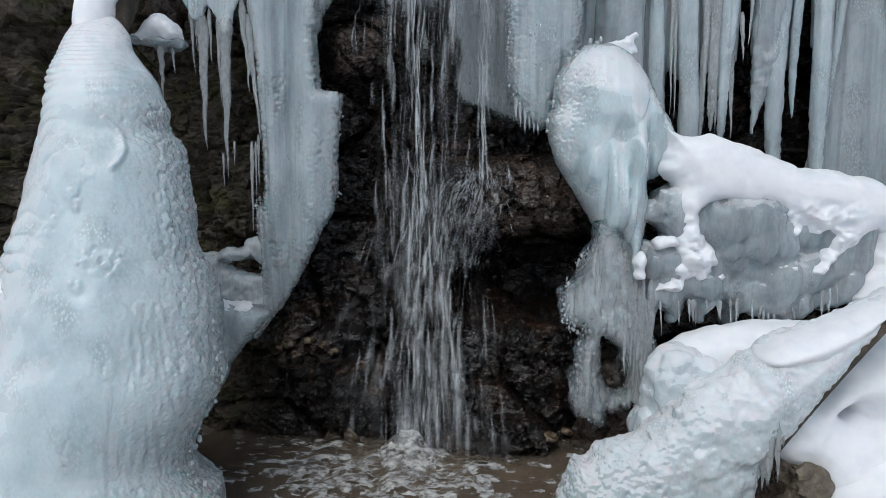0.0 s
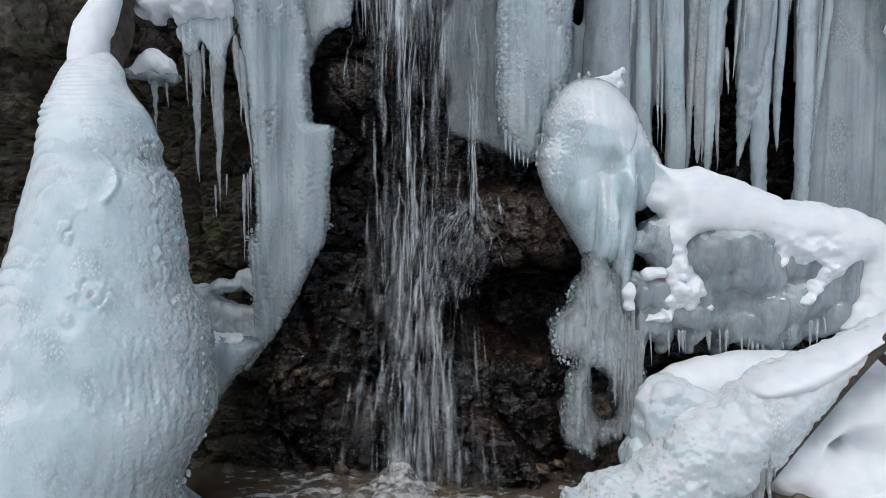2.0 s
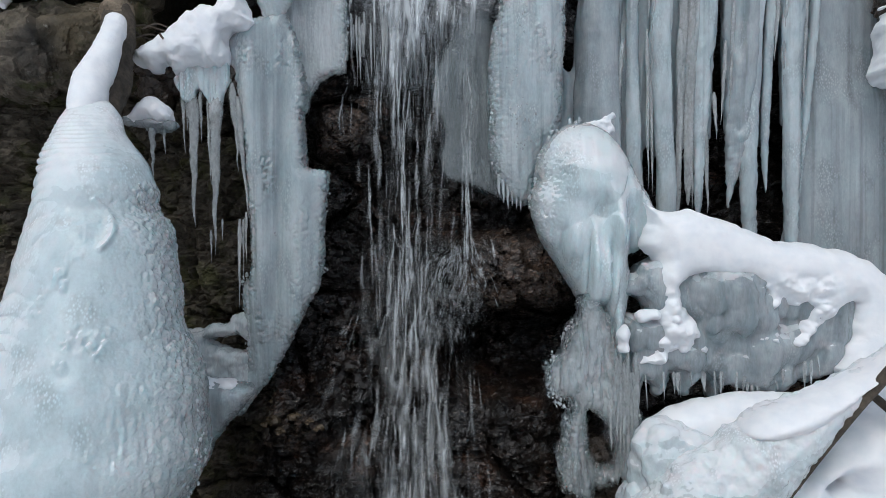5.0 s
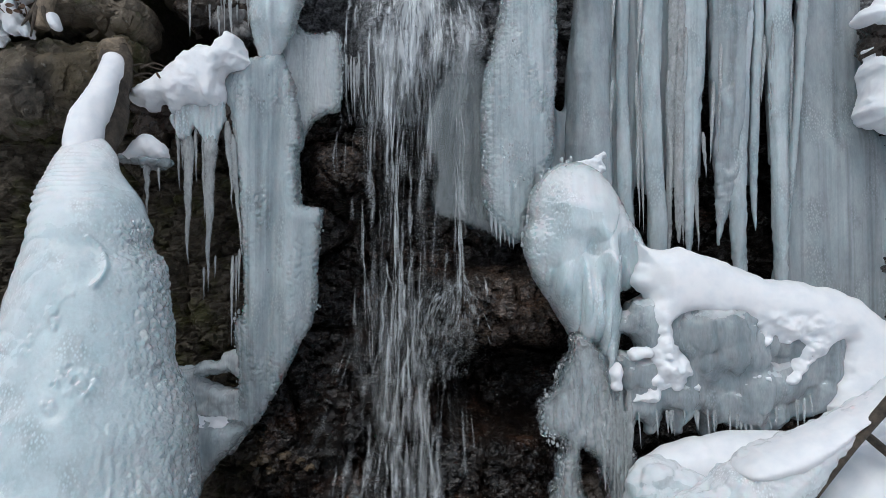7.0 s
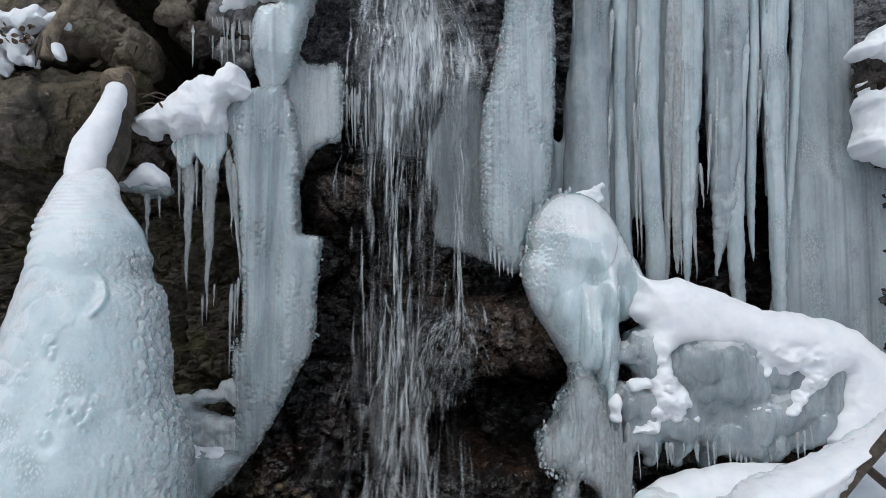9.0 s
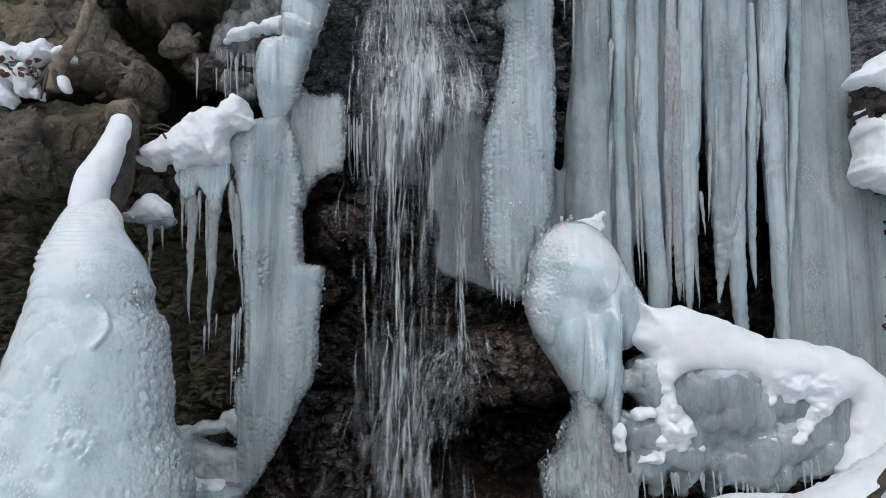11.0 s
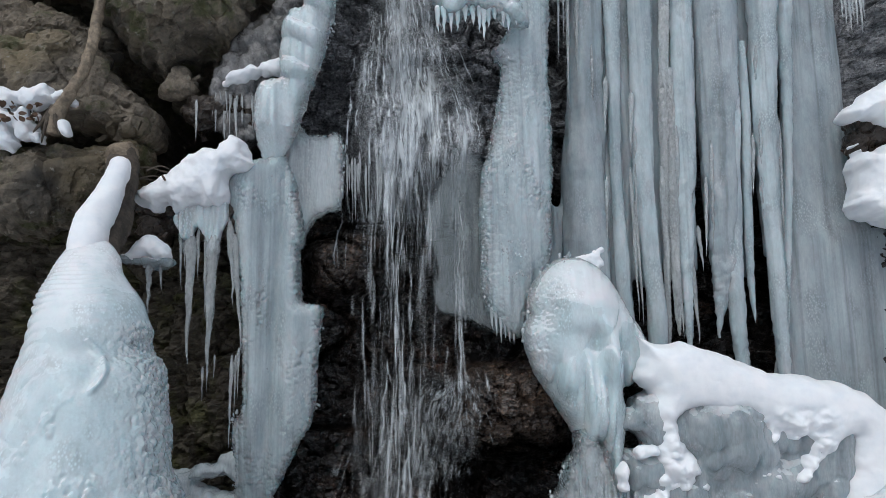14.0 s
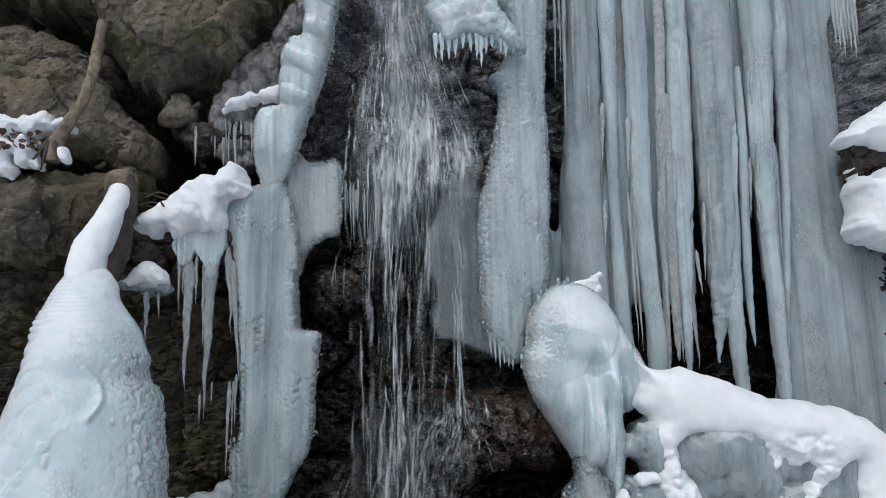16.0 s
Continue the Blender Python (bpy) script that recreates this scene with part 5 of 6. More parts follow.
def pillar(rows, y, seed, deep=0.42, knob=0.0, wave=0.06):
    """A hanging run of ice. rows: z and the x of its two sides, from the top down; it ends in a rounded tip."""
    rows = [(rows[0][0] + 0.5, rows[0][1], rows[0][2])] + list(rows)
    z1, a1, b1 = rows[-1]
    rows = rows + [(z1 - 0.02, a1 * 0.75 + b1 * 0.25, a1 * 0.25 + b1 * 0.75), (z1 - 0.035, a1 * 0.52 + b1 * 0.48, a1 * 0.48 + b1 * 0.52)]
    v, q = loft([(z, a, b, y, deep * (b - a) + 0.004) for z, a, b in rows[::-1]], 40, 0.012, 2.0)
    x, yy, z = v.T
    wide = np.interp(z, [r[0] for r in rows[::-1]], [r[2] - r[1] for r in rows[::-1]])
    amount = wide * wave * (vnoise(x / (0.35 * wide + 0.01), yy / 0.03, z / 0.35, seed) + 0.5 * vnoise(x / 0.02, yy / 0.02, z / 0.12, seed + 1)) + 0.003 * vnoise(x / 0.03, yy / 0.03, z / 0.035, seed + 2)
    if knob:
        amount = amount + knob * (bubbles(x, yy, z * 0.6, 0.03, seed + 3) - 0.4) * np.clip(vnoise(x / 0.1, yy / 0.1, z / 0.25, seed + 4) + 0.4, 0, 1)
    return push(v, q, amount), q


PILLARS = [
    ("cloudy run of ice", 4.54, 0.010, M_ICE_SHEET, [(4.194, 1.063, 1.291), (3.381, 1.002, 1.259), (2.875, 0.955, 1.257), (2.236, 0.937, 1.251), (1.9, 0.93, 1.25)]),
    ("", 4.49, 0.0, M_ICE_RIB, [(4.194, 1.275, 1.401), (3.58, 1.276, 1.369), (2.988, 1.27, 1.354), (2.455, 1.273, 1.363), (1.8, 1.28, 1.39)]),
    ("", 4.47, 0.0, M_ICE_RIB, [(4.194, 1.441, 1.599), (3.782, 1.435, 1.583), (2.987, 1.415, 1.559), (2.604, 1.428, 1.559), (2.23, 1.455, 1.582), (1.75, 1.464, 1.581)]),
    ("", 4.48, 0.016, M_ICICLE, [(4.195, 1.662, 1.734), (3.379, 1.621, 1.691), (2.603, 1.597, 1.65), (1.863, 1.581, 1.611)]),
    ("", 4.48, 0.008, M_ICE_RIB, [(4.195, 1.742, 1.893), (3.579, 1.719, 1.875), (2.986, 1.689, 1.842), (2.602, 1.687, 1.808), (2.227, 1.701, 1.775), (1.843, 1.713, 1.75)]),
    ("", 4.46, 0.010, M_ICICLE, [(3.181, 1.663, 1.725), (2.602, 1.635, 1.703), (2.154, 1.637, 1.689), (1.916, 1.651, 1.666)]),
    ("", 4.49, 0.012, M_ICE_SHEET, [(4.195, 1.916, 2.203), (3.579, 1.898, 2.172), (3.18, 1.898, 2.149), (2.6, 1.914, 2.111), (2.299, 1.915, 2.081), (2.077, 1.922, 1.996), (1.901, 1.924, 1.939)]),
    ("", 4.46, 0.006, M_ICE_RIB, [(3.378, 2.055, 2.164), (2.599, 2.02, 2.119), (2.224, 1.992, 2.105), (1.857, 2.002, 2.098), (1.62, 2.027, 2.1)]),
    ("", 4.47, 0.004, M_ICE_RIB, [(3.377, 2.18, 2.242), (2.983, 2.157, 2.218), (2.598, 2.142, 2.199), (2.222, 2.135, 2.18), (1.993, 2.158, 2.173)]),
    ("pale smooth run of ice", 4.46, 0.0, M_ICE_RIB, [(4.196, 2.275, 2.483), (3.578, 2.258, 2.431), (3.178, 2.257, 2.412), (2.597, 2.271, 2.385), (2.036, 2.273, 2.378), (1.57, 2.288, 2.365)]),
    ("", 4.49, 0.0, M_ICE_RIB, [(4.197, 2.499, 2.612), (3.781, 2.487, 2.575), (3.376, 2.476, 2.546), (2.903, 2.443, 2.504), (2.406, 2.399, 2.452), (1.968, 2.391, 2.402)]),
]
for i, (words, y0, knob, mat, rows) in enumerate(PILLARS):
    part("icicle", pillar(rows, y0, 250 + i * 7, knob=knob), mat, great, words)
rng = np.random.default_rng(31)
FINE = [(0.971, 4.457, 0.95, 3.73, 0.022), (1.034, 4.457, 1.006, 3.368, 0.03), (1.002, 4.457, 0.993, 3.914, 0.02), (1.094, 4.457, 1.07, 3.45, 0.05), (1.12, 4.4, 1.10, 3.3, 0.03), (1.40, 3.0, 1.405, 1.98, 0.03), (1.425, 2.8, 1.432, 1.95, 0.028), (1.61, 3.0, 1.61, 2.0, 0.05),
        (1.83, 2.6, 1.845, 2.30, 0.03), (1.68, 2.4, 1.69, 1.86, 0.035), (1.77, 2.4, 1.79, 1.83, 0.04), (2.27, 2.9, 2.285, 2.35, 0.025), (2.32, 2.3, 2.30, 1.7, 0.03), (1.98, 2.3, 1.965, 2.05, 0.03), (1.17, 3.9, 1.165, 3.2, 0.03), (1.20, 4.3, 1.19, 3.6, 0.025)]
for i, (x0, z0, x1, z1, w) in enumerate(FINE):
    part("icicle", icicle((x0, 4.47, z0), (x1, 4.46, z1), w, 280 + i, sides=10, ripple=0.2), M_ICICLE, great)
for i in range(14):
    x0 = 1.12 + 1.3 * rng.random()
    z0 = 3.9 - 1.0 * rng.random()
    part("icicle", icicle((x0, 4.44 - 0.03 * rng.random(), z0), (x0 - 0.02, 4.45, z0 - 0.4 - 0.6 * rng.random()), 0.018 + 0.022 * rng.random(), 300 + i, sides=8, ripple=0.2), M_ICICLE, great)
solo("snow_drift", shell([(2.744, 3.287), (2.816, 3.332), (2.901, 3.428), (3.054, 3.516), (3.336, 3.601), (3.286, 3.178), (2.99, 3.21), (2.882, 3.248), (2.785, 3.21)], 4.25, 0.1, 0.06, 0.1, seed=242, h=0.010, edge=0.03, rough=0.010, rough_size=0.1), M_SNOW, "snow on the rock beside the icicle curtain", "snow drift", "snow drifts")
solo("snow_drift", shell([(2.745, 3.066), (2.801, 3.002), (2.89, 2.976), (2.953, 3.05), (3.254, 3.093), (3.181, 2.469), (2.927, 2.543), (2.758, 2.588), (2.694, 2.668), (2.736, 2.799)], 4.2, 0.1, 0.1, 0.12, seed=243, h=0.010, edge=0.03, rough=0.010, rough_size=0.1), M_SNOW, "deep snow at the edge of the icicle curtain", "snow drift", "snow drifts")
right_icicles = thing("icicle_row", "thin icicles hanging from a dark rock face", "icicles", (2.85, 4.3, 4.0))
for i in range(7):
    part("icicle", icicle((2.83 + 0.025 * i, 4.28, 4.4), (2.83 + 0.025 * i, 4.28, 3.95 - 0.05 * (i % 3)), 0.03, 320 + i, sides=8), M_ICICLE, right_icicles)

# ---- snow-covered log with the ice bulb ----
iced_log = thing("iced_log", "snow-covered log ending in a bulb of ice", "log", (1.6, 4.0, 1.0))
part("log_wood", tube([(0.95, 4.18, 2.1), (1.4, 4.1, 1.62), (1.9, 4.0, 1.45), (2.5, 3.95, 1.3), (3.3, 3.9, 1.2)], [0.08, 0.1, 0.11, 0.12, 0.13], 16, 0.03), M_BARK, iced_log, "dark log buried in snow")
BULB = [(0.593, 1.891), (0.636, 1.995), (0.627, 2.077), (0.661, 2.175), (0.717, 2.251), (0.793, 2.31), (0.876, 2.327), (0.974, 2.291), (1.066, 2.219), (1.144, 2.114), (1.228, 1.97), (1.282, 1.832), (1.264, 1.702), (1.203, 1.604), (1.137, 1.553), (1.118, 1.41), (1.112, 1.217), (1.12, 0.95), (1.10, 0.80), (1.05, 0.80), (1.035, 0.95),
        (1.02, 1.073), (1.01, 1.20), (0.985, 1.30), (0.90, 1.305), (0.82, 1.415), (0.76, 1.51), (0.70, 1.60), (0.64, 1.705)]
part("ice_bulb", shell(BULB, 4.02, 0.04, 0.18, 0.30, frost=lambda x, z: np.clip((z - 2.02 - 0.25 * np.maximum(0, 0.95 - x)) / 0.10, 0, 1) + 0.5 * np.clip((0.75 - x) / 0.08, 0, 1), edge=0.008, rough=0.008, rough_size=0.14, stretch=0.6, flute=0.060, flute_size=0.042, flute_where=lambda x, z: 0.08 + 0.88 * np.clip((1.80 - z) / 0.2, 0, 1), h=0.0075, crust=0.010, crust_size=0.016, crust_reach=0.03, crust_all=0.0, crust_patch=0.05, lumps=0.02, lump_size=0.3, seed=330,
     relief=lambda x, z: -0.10 * bump_at(x, z, 1.165, 1.70, 0.06, 0.18, 4) + 0.05 * bump_at(x, z, 1.04, 1.80, 0.06, 0.16, 3) + 0.04 * bump_at(x, z, 0.90, 2.0, 0.14, 0.10, 4) - 0.03 * bump_at(x, z, 0.95, 1.75, 0.04, 0.16, 3) + 0.05 * bump_at(x, z, 1.065, 1.3, 0.05, 0.5, 4),
     crust_where=lambda x, z: np.clip((0.80 - x + 0.30 * (z - 1.9)) / 0.10, 0, 1)), M_BULB, iced_log, "pale blue bulb of ice drawn out into frozen runs")
part("crystal_crust", joined([crust_along([(0.88, 4.0, 2.32), (0.74, 3.99, 2.26), (0.66, 4.0, 2.1), (0.61, 4.02, 1.9), (0.67, 4.02, 1.77), (0.78, 4.02, 1.63)], 0.022, 900, 0.014, 331),
                              crust_along([(0.8, 3.94, 2.25), (0.72, 3.95, 2.12), (0.68, 3.97, 1.95)], 0.035, 500, 0.011, 332)]), M_CRUST, iced_log, "rime of clear beads", kind="stuff")
rng = np.random.default_rng(19)
for i in range(34):  # ragged fringe down its sloping edge
    s = (i + rng.random()) / 34
    x0, z0 = np.interp(s, [0, 0.3, 1], [0.60, 0.67, 0.96]), np.interp(s, [0, 0.3, 1], [1.93, 1.74, 1.40])
    long = (0.07 + 0.13 * rng.random()) * (0.6 + s)
    part("icicle", icicle((x0 + 0.02, 4.0 + 0.05 * rng.random(), z0 + 0.07), (x0 + 0.03 + 0.03 * s, 4.0, z0 - long), 0.022 + 0.025 * rng.random(), 340 + i, sides=9, ripple=0.2), M_CRUST if s < 0.4 else M_HANG, iced_log)
for i, (x0, z0, x1, z1, w) in enumerate([(1.075, 1.6, 1.078, 0.70, 0.085), (1.045, 1.4, 1.05, 0.85, 0.04), (1.10, 1.1, 1.10, 0.5, 0.05), (0.985, 1.55, 1.0, 1.22, 0.05), (1.0, 1.5, 1.012, 1.1, 0.04)]):
    part("icicle", icicle((x0, 3.97, z0), (x1, 3.95, z1), w, 380 + i, ripple=0.2), M_HANG, iced_log)
RIDGE = [(0.753, 2.216), (0.863, 2.251), (0.982, 2.189), (1.069, 2.083), (1.155, 1.945), (1.251, 1.865), (1.354, 1.821), (1.471, 1.827), (1.58, 1.796), (1.737, 1.74), (1.894, 1.671), (2.052, 1.649), (2.21, 1.618), (2.337, 1.593), (2.463, 1.53), (2.581, 1.436), (2.995, 1.17), (2.974, 0.616), (2.317, 0.897), (2.269, 0.984), (2.324, 1.143), (2.36, 1.298), (2.289, 1.261), (2.215, 1.19)]
SPILL = [(2.14, 1.113), (2.075, 1.046), (1.943, 1.053), (1.818, 1.1), (1.757, 1.177), (1.853, 1.275), (1.809, 1.405), (1.668, 1.436), (1.511, 1.449), (1.416, 1.425), (1.415, 1.332), (1.451, 1.24), (1.524, 1.142), (1.535, 1.031), (1.378, 1.008), (1.3, 0.96), (1.141, 0.961), (1.18, 1.064), (1.243, 1.149), (1.258, 1.302), (1.235, 1.425), (1.262, 1.542), (1.212, 1.586), (1.163, 1.641), (1.208, 1.75), (1.185, 1.874), (1.017, 1.952), (0.799, 2.045)]  # the ragged lower edge, spilling down over the ice
part("snow_cover", shell(RIDGE + SPILL, 3.93, 0.09, 0.10, 0.16, edge=0.014, relief=lambda x, z: -0.10 * np.clip((1.36 - x) / 0.2, 0, 1) * np.clip((z - 1.5) / 0.1, 0, 1) + np.clip((1.50 - z) / 0.15, 0, 1) * (0.050 * fbm(x, 0 * x, z * 1.2, 0.07, 4, 355) - 0.012) * np.clip((2.28 - x) / 0.12, 0, 1), rough=0.008, rough_size=0.14, h=0.0095, seed=350, per=3,
     holes=[[(1.896, 1.258), (1.975, 1.285), (2.059, 1.285), (2.064, 1.23), (2.025, 1.151), (1.931, 1.139), (1.869, 1.188)]]), M_SNOW, iced_log, "smooth thick snow along the log, spilling down in ragged patches")
part("snow_tuft", shell([(0.859, 2.295), (0.920, 2.333), (0.988, 2.363), (1.076, 2.390), (1.055, 2.357), (1.075, 2.316), (1.061, 2.276), (0.993, 2.269), (0.919, 2.262)], 4.06, 0.012, 0.014, 0.03, edge=0.016, rough=0.010, rough_size=0.02, h=0.006, seed=351), M_SNOW, iced_log, "feathery tuft of rime")

ice_mass = thing("ice_mass", "lumpy grey ice frozen under the snowy log, fringed with icicles", "ice mass", (1.7, 3.92, 0.85))
part("ice_body", shell([(1.050, 1.373), (1.138, 1.464), (1.255, 1.554), (1.437, 1.554), (1.861, 1.524), (2.377, 1.403), (2.378, 1.035), (2.206, 0.88), (2.026, 0.80), (1.905, 0.75), (1.80, 0.83), (1.70, 0.84), (1.62, 0.76), (1.55, 0.90), (1.44, 0.79), (1.38, 0.92), (1.30, 0.79), (1.22, 0.88), (1.133, 0.77), (1.082, 0.88), (1.097, 1.035), (1.062, 1.189)],
     3.99, 0.05, 0.10, 0.16, edge=0.02, rough=0.020, rough_size=0.12, flute=0.018, flute_size=0.07, lumps=0.04, lump_size=0.16, h=0.010, seed=371,
     relief=lambda x, z: 0.11 * bump_at(x, z, 1.67, 1.33, 0.20, 0.19, 4) + 0.06 * bump_at(x, z, 1.24, 1.43, 0.09, 0.14, 4) + 0.06 * bump_at(x, z, 1.22, 1.13, 0.09, 0.09, 4) + 0.05 * bump_at(x, z, 1.40, 0.95, 0.13, 0.11, 4) + 0.05 * bump_at(x, z, 1.85, 0.98, 0.2, 0.13, 4) - 0.05 * bump_at(x, z, 2.0, 1.2, 0.10, 0.06, 2) - 0.06 * bump_at(x, z, 1.42, 1.22, 0.06, 0.06, 2),
     holes=[[(1.082, 1.306), (1.112, 1.342), (1.179, 1.327), (1.223, 1.281), (1.194, 1.239), (1.139, 1.251), (1.109, 1.22)]]), M_ICE_DULL, ice_mass)
for i, (y0, loop) in enumerate([(3.80, [(1.076, 1.205), (1.094, 1.15), (1.093, 1.059), (1.037, 1.074), (1.032, 1.15)]), (3.80, [(1.14, 1.264), (1.238, 1.285), (1.268, 1.242), (1.207, 1.225), (1.151, 1.213)])]):
    part("snow_patch", shell(loop, y0, 0.03, 0.03, 0.06, edge=0.02, rough=0.008, rough_size=0.05, h=0.0085, seed=361 + i), M_SNOW, ice_mass)
rng = np.random.default_rng(17)
for i in range(30):
    x0 = 1.10 + 1.15 * rng.random()
    z0 = 0.88 + 0.12 * max(0, x0 - 1.9) / 0.4
    part("icicle", icicle((x0, 3.80 + 0.05 * rng.random(), z0 + 0.06), (x0 + 0.005, 3.82, z0 - 0.02 - 0.17 * rng.random() ** 1.5), 0.012 + 0.03 * rng.random() ** 2, 400 + i, sides=8, taper=0.9, ripple=0.25), M_ICICLE, ice_mass)

hanging = thing("hanging_ice", "ragged clear ice hanging beside the fall, pierced by a hole", "ice curtain", (0.9, 3.9, 0.2))
part("ice_sheet", shell([(0.902, 1.352), (0.839, 1.337), (0.821, 1.242), (0.777, 1.163), (0.746, 1.068), (0.699, 1.02), (0.658, 0.972), (0.652, 0.86), (0.7, 0.78), (0.774, 0.769), (0.796, 0.731), (0.749, 0.683), (0.743, 0.618), (0.724, 0.489), (0.729, 0.31), (0.816, 0.227), (0.897, 0.193), (0.944, 0.275), (1.041, 0.29), (1.202, 0.289), (1.231, 0.468), (1.196, 0.663), (1.099, 0.793), (1.057, 1.05), (1.014, 1.241)],
     3.9, 0.022, 0.035, 0.08, edge=0.020, rough=0.012, rough_size=0.04, stretch=0.5, flute=0.026, flute_size=0.028, h=0.007, crust=0.016, crust_size=0.022, crust_reach=0.04, crust_all=0.25, crust_patch=0.5, seed=430, holes=[[(0.883, 0.704), (0.94, 0.691), (0.999, 0.6), (1.007, 0.438), (0.949, 0.432), (0.904, 0.487), (0.871, 0.601)]]), M_HANG, hanging)
part("crystal_edge", joined([crust_along([(0.8, 3.86, 1.2), (0.68, 3.86, 1.0), (0.68, 3.86, 0.82), (0.78, 3.86, 0.74)], 0.02, 240, 0.010, 431), crust_along([(0.78, 3.86, 0.66), (0.75, 3.86, 0.5), (0.76, 3.86, 0.36), (0.88, 3.86, 0.22)], 0.024, 360, 0.010, 432),
                             crust_along([(0.95, 3.86, 0.36), (1.1, 3.86, 0.38), (1.18, 3.86, 0.5), (1.12, 3.86, 0.8)], 0.025, 220, 0.009, 433)]), M_CRUST, hanging, "clear beads of ice", kind="stuff")
for i in range(14):
    x0 = 1.0 + 0.2 * rng.random()
    part("icicle", icicle((x0, 3.84, 0.85 + 0.2 * rng.random()), (x0, 3.83, 0.36 + 0.25 * rng.random()), 0.035, 440 + i, sides=8), M_ICICLE, hanging)

# ---- lower right: iced branch, snow, stones ----
iced_branch = thing("iced_branch", "leaning branch thickly coated in ice and snow", "branch", (1.3, 3.3, 0.0))
part("branch_wood", tube([(1.52, 3.24, 0.22), (1.625, 3.24, 0.37), (1.765, 3.24, 0.56), (1.92, 3.24, 0.755), (2.075, 3.23, 0.95), (2.28, 3.2, 1.19), (2.5, 3.15, 1.4)], [0.012, 0.016, 0.02, 0.022, 0.026, 0.032, 0.04], 14, 0.015), M_BARK, iced_branch, "dark bare underside of the branch")
part("ice_coat", shell([(2.5, 1.28), (2.34, 1.17), (2.15, 1.06), (1.97, 0.96), (1.76, 0.89), (1.57, 0.81), (1.41, 0.68), (1.3, 0.62), (1.16, 0.53), (1.03, 0.39), (0.92, 0.32), (0.78, 0.27), (0.72, 0.21), (0.64, 0.16), (0.6, -0.2), (1.4, -0.2), (1.52, 0.1), (1.6, 0.24), (1.7, 0.39), (1.81, 0.53), (1.94, 0.71), (2.05, 0.85), (2.16, 0.96), (2.45, 1.2)],
     3.38, 0.06, 0.16, 0.25, edge=0.016, rough=0.012, rough_size=0.06, h=0.0080, crust=0.016, crust_size=0.022, crust_reach=0.03, crust_all=0.02, crust_patch=0.1, crust_edge=0.0, seed=450,
     frost=lambda x, z: 1.3 * np.clip((z - 0.44 - 0.53 * (x - 1.41)) / 0.12, 0, 1) * np.clip((x - 1.25) / 0.25, 0, 1),
     crust_where=lambda x, z: np.clip((1.25 - x - 0.25 * z) / 0.3, 0, 1) * 0.8), M_ICE_PALE, iced_branch, "pale blue ice coat")
part("snow_cover", shell([(2.55, 1.32), (2.34, 1.19), (2.15, 1.075), (1.97, 0.975), (1.76, 0.905), (1.6, 0.835), (1.5, 0.75), (1.58, 0.70), (1.72, 0.72), (1.85, 0.77), (1.98, 0.86), (2.1, 0.95), (2.25, 1.08), (2.5, 1.27)], 3.335, 0.05, 0.15, 0.2, edge=0.012, rough=0.008, rough_size=0.12, h=0.011, seed=451), M_SNOW, iced_branch, "snow lying along the branch")
rng = np.random.default_rng(23)
for i in range(16):
    s = rng.random()
    x0, z0 = 1.38 + 0.22 * s, 0.28 + 0.2 * s
    part("icicle", icicle((x0, 3.2, z0 + 0.1), (x0 + 0.01, 3.2, z0 - 0.12 - 0.16 * rng.random()), 0.045, 460 + i, sides=9), M_ICICLE, iced_branch)
solo("snow_drift", shell([(1.2, 0.60), (1.26, 0.72), (1.39, 0.775), (1.66, 0.82), (2.0, 0.83), (2.5, 0.9), (2.5, 0.1), (1.2, 0.1)], 3.76, 0.08, 0.1, 0.2, edge=0.012, rough=0.012, rough_size=0.2, h=0.016, seed=480), M_SNOW, "snow bank between the ice mass and the branch", "snow drift", "snow drifts")
solo("ice_mound", shell([(1.04, 0.45), (1.08, 0.62), (1.15, 0.71), (1.24, 0.725), (1.34, 0.69), (1.46, 0.62), (1.5, 0.4), (1.2, 0.1), (1.0, 0.2)], 3.6, 0.06, 0.12, 0.16, lumps=0.03, lump_size=0.12, edge=0.012, rough=0.015, rough_size=0.1, h=0.012, seed=481), M_ICE_PALE, "rounded lump of frosted ice", "ice mound")
solo("snow_drift", shell([(1.62, 0.3), (1.75, 0.45), (1.9, 0.5), (2.05, 0.66), (2.3, 0.78), (2.8, 0.85), (2.8, -0.1), (1.85, -0.1), (1.78, 0.1), (1.66, 0.18)], 3.6, 0.1, 0.2, 0.25, edge=0.015, rough=0.02, rough_size=0.2, h=0.016, seed=482,
     holes=[[(1.98, 0.42), (2.06, 0.47), (2.12, 0.42), (2.05, 0.37)]]), M_SNOW, "deep lumpy snow under the branch", "snow drift", "snow drifts")
boulder("boulder", "dark wet stone at the pool's edge", [(1.5, 0.18), (1.62, 0.24), (1.72, 0.2), (1.74, -0.2), (1.5, -0.2)], 3.5, 0.06, 490, M_WETSTONE, 0.08, "stones by the pool")
boulder("boulder", "brown wet stone at the pool's edge", [(1.7, 0.16), (1.82, 0.18), (1.92, 0.1), (1.92, -0.2), (1.7, -0.2)], 3.4, 0.06, 491, M_BOULDER, 0.08, "stones by the pool")
boulder("boulder", "dark wet stone behind the hanging ice", [(0.85, 0.42), (1.0, 0.5), (1.2, 0.45), (1.25, 0.1), (1.0, -0.1), (0.8, 0.0)], 4.1, 0.08, 492, M_WETSTONE, 0.1, "stones by the pool")
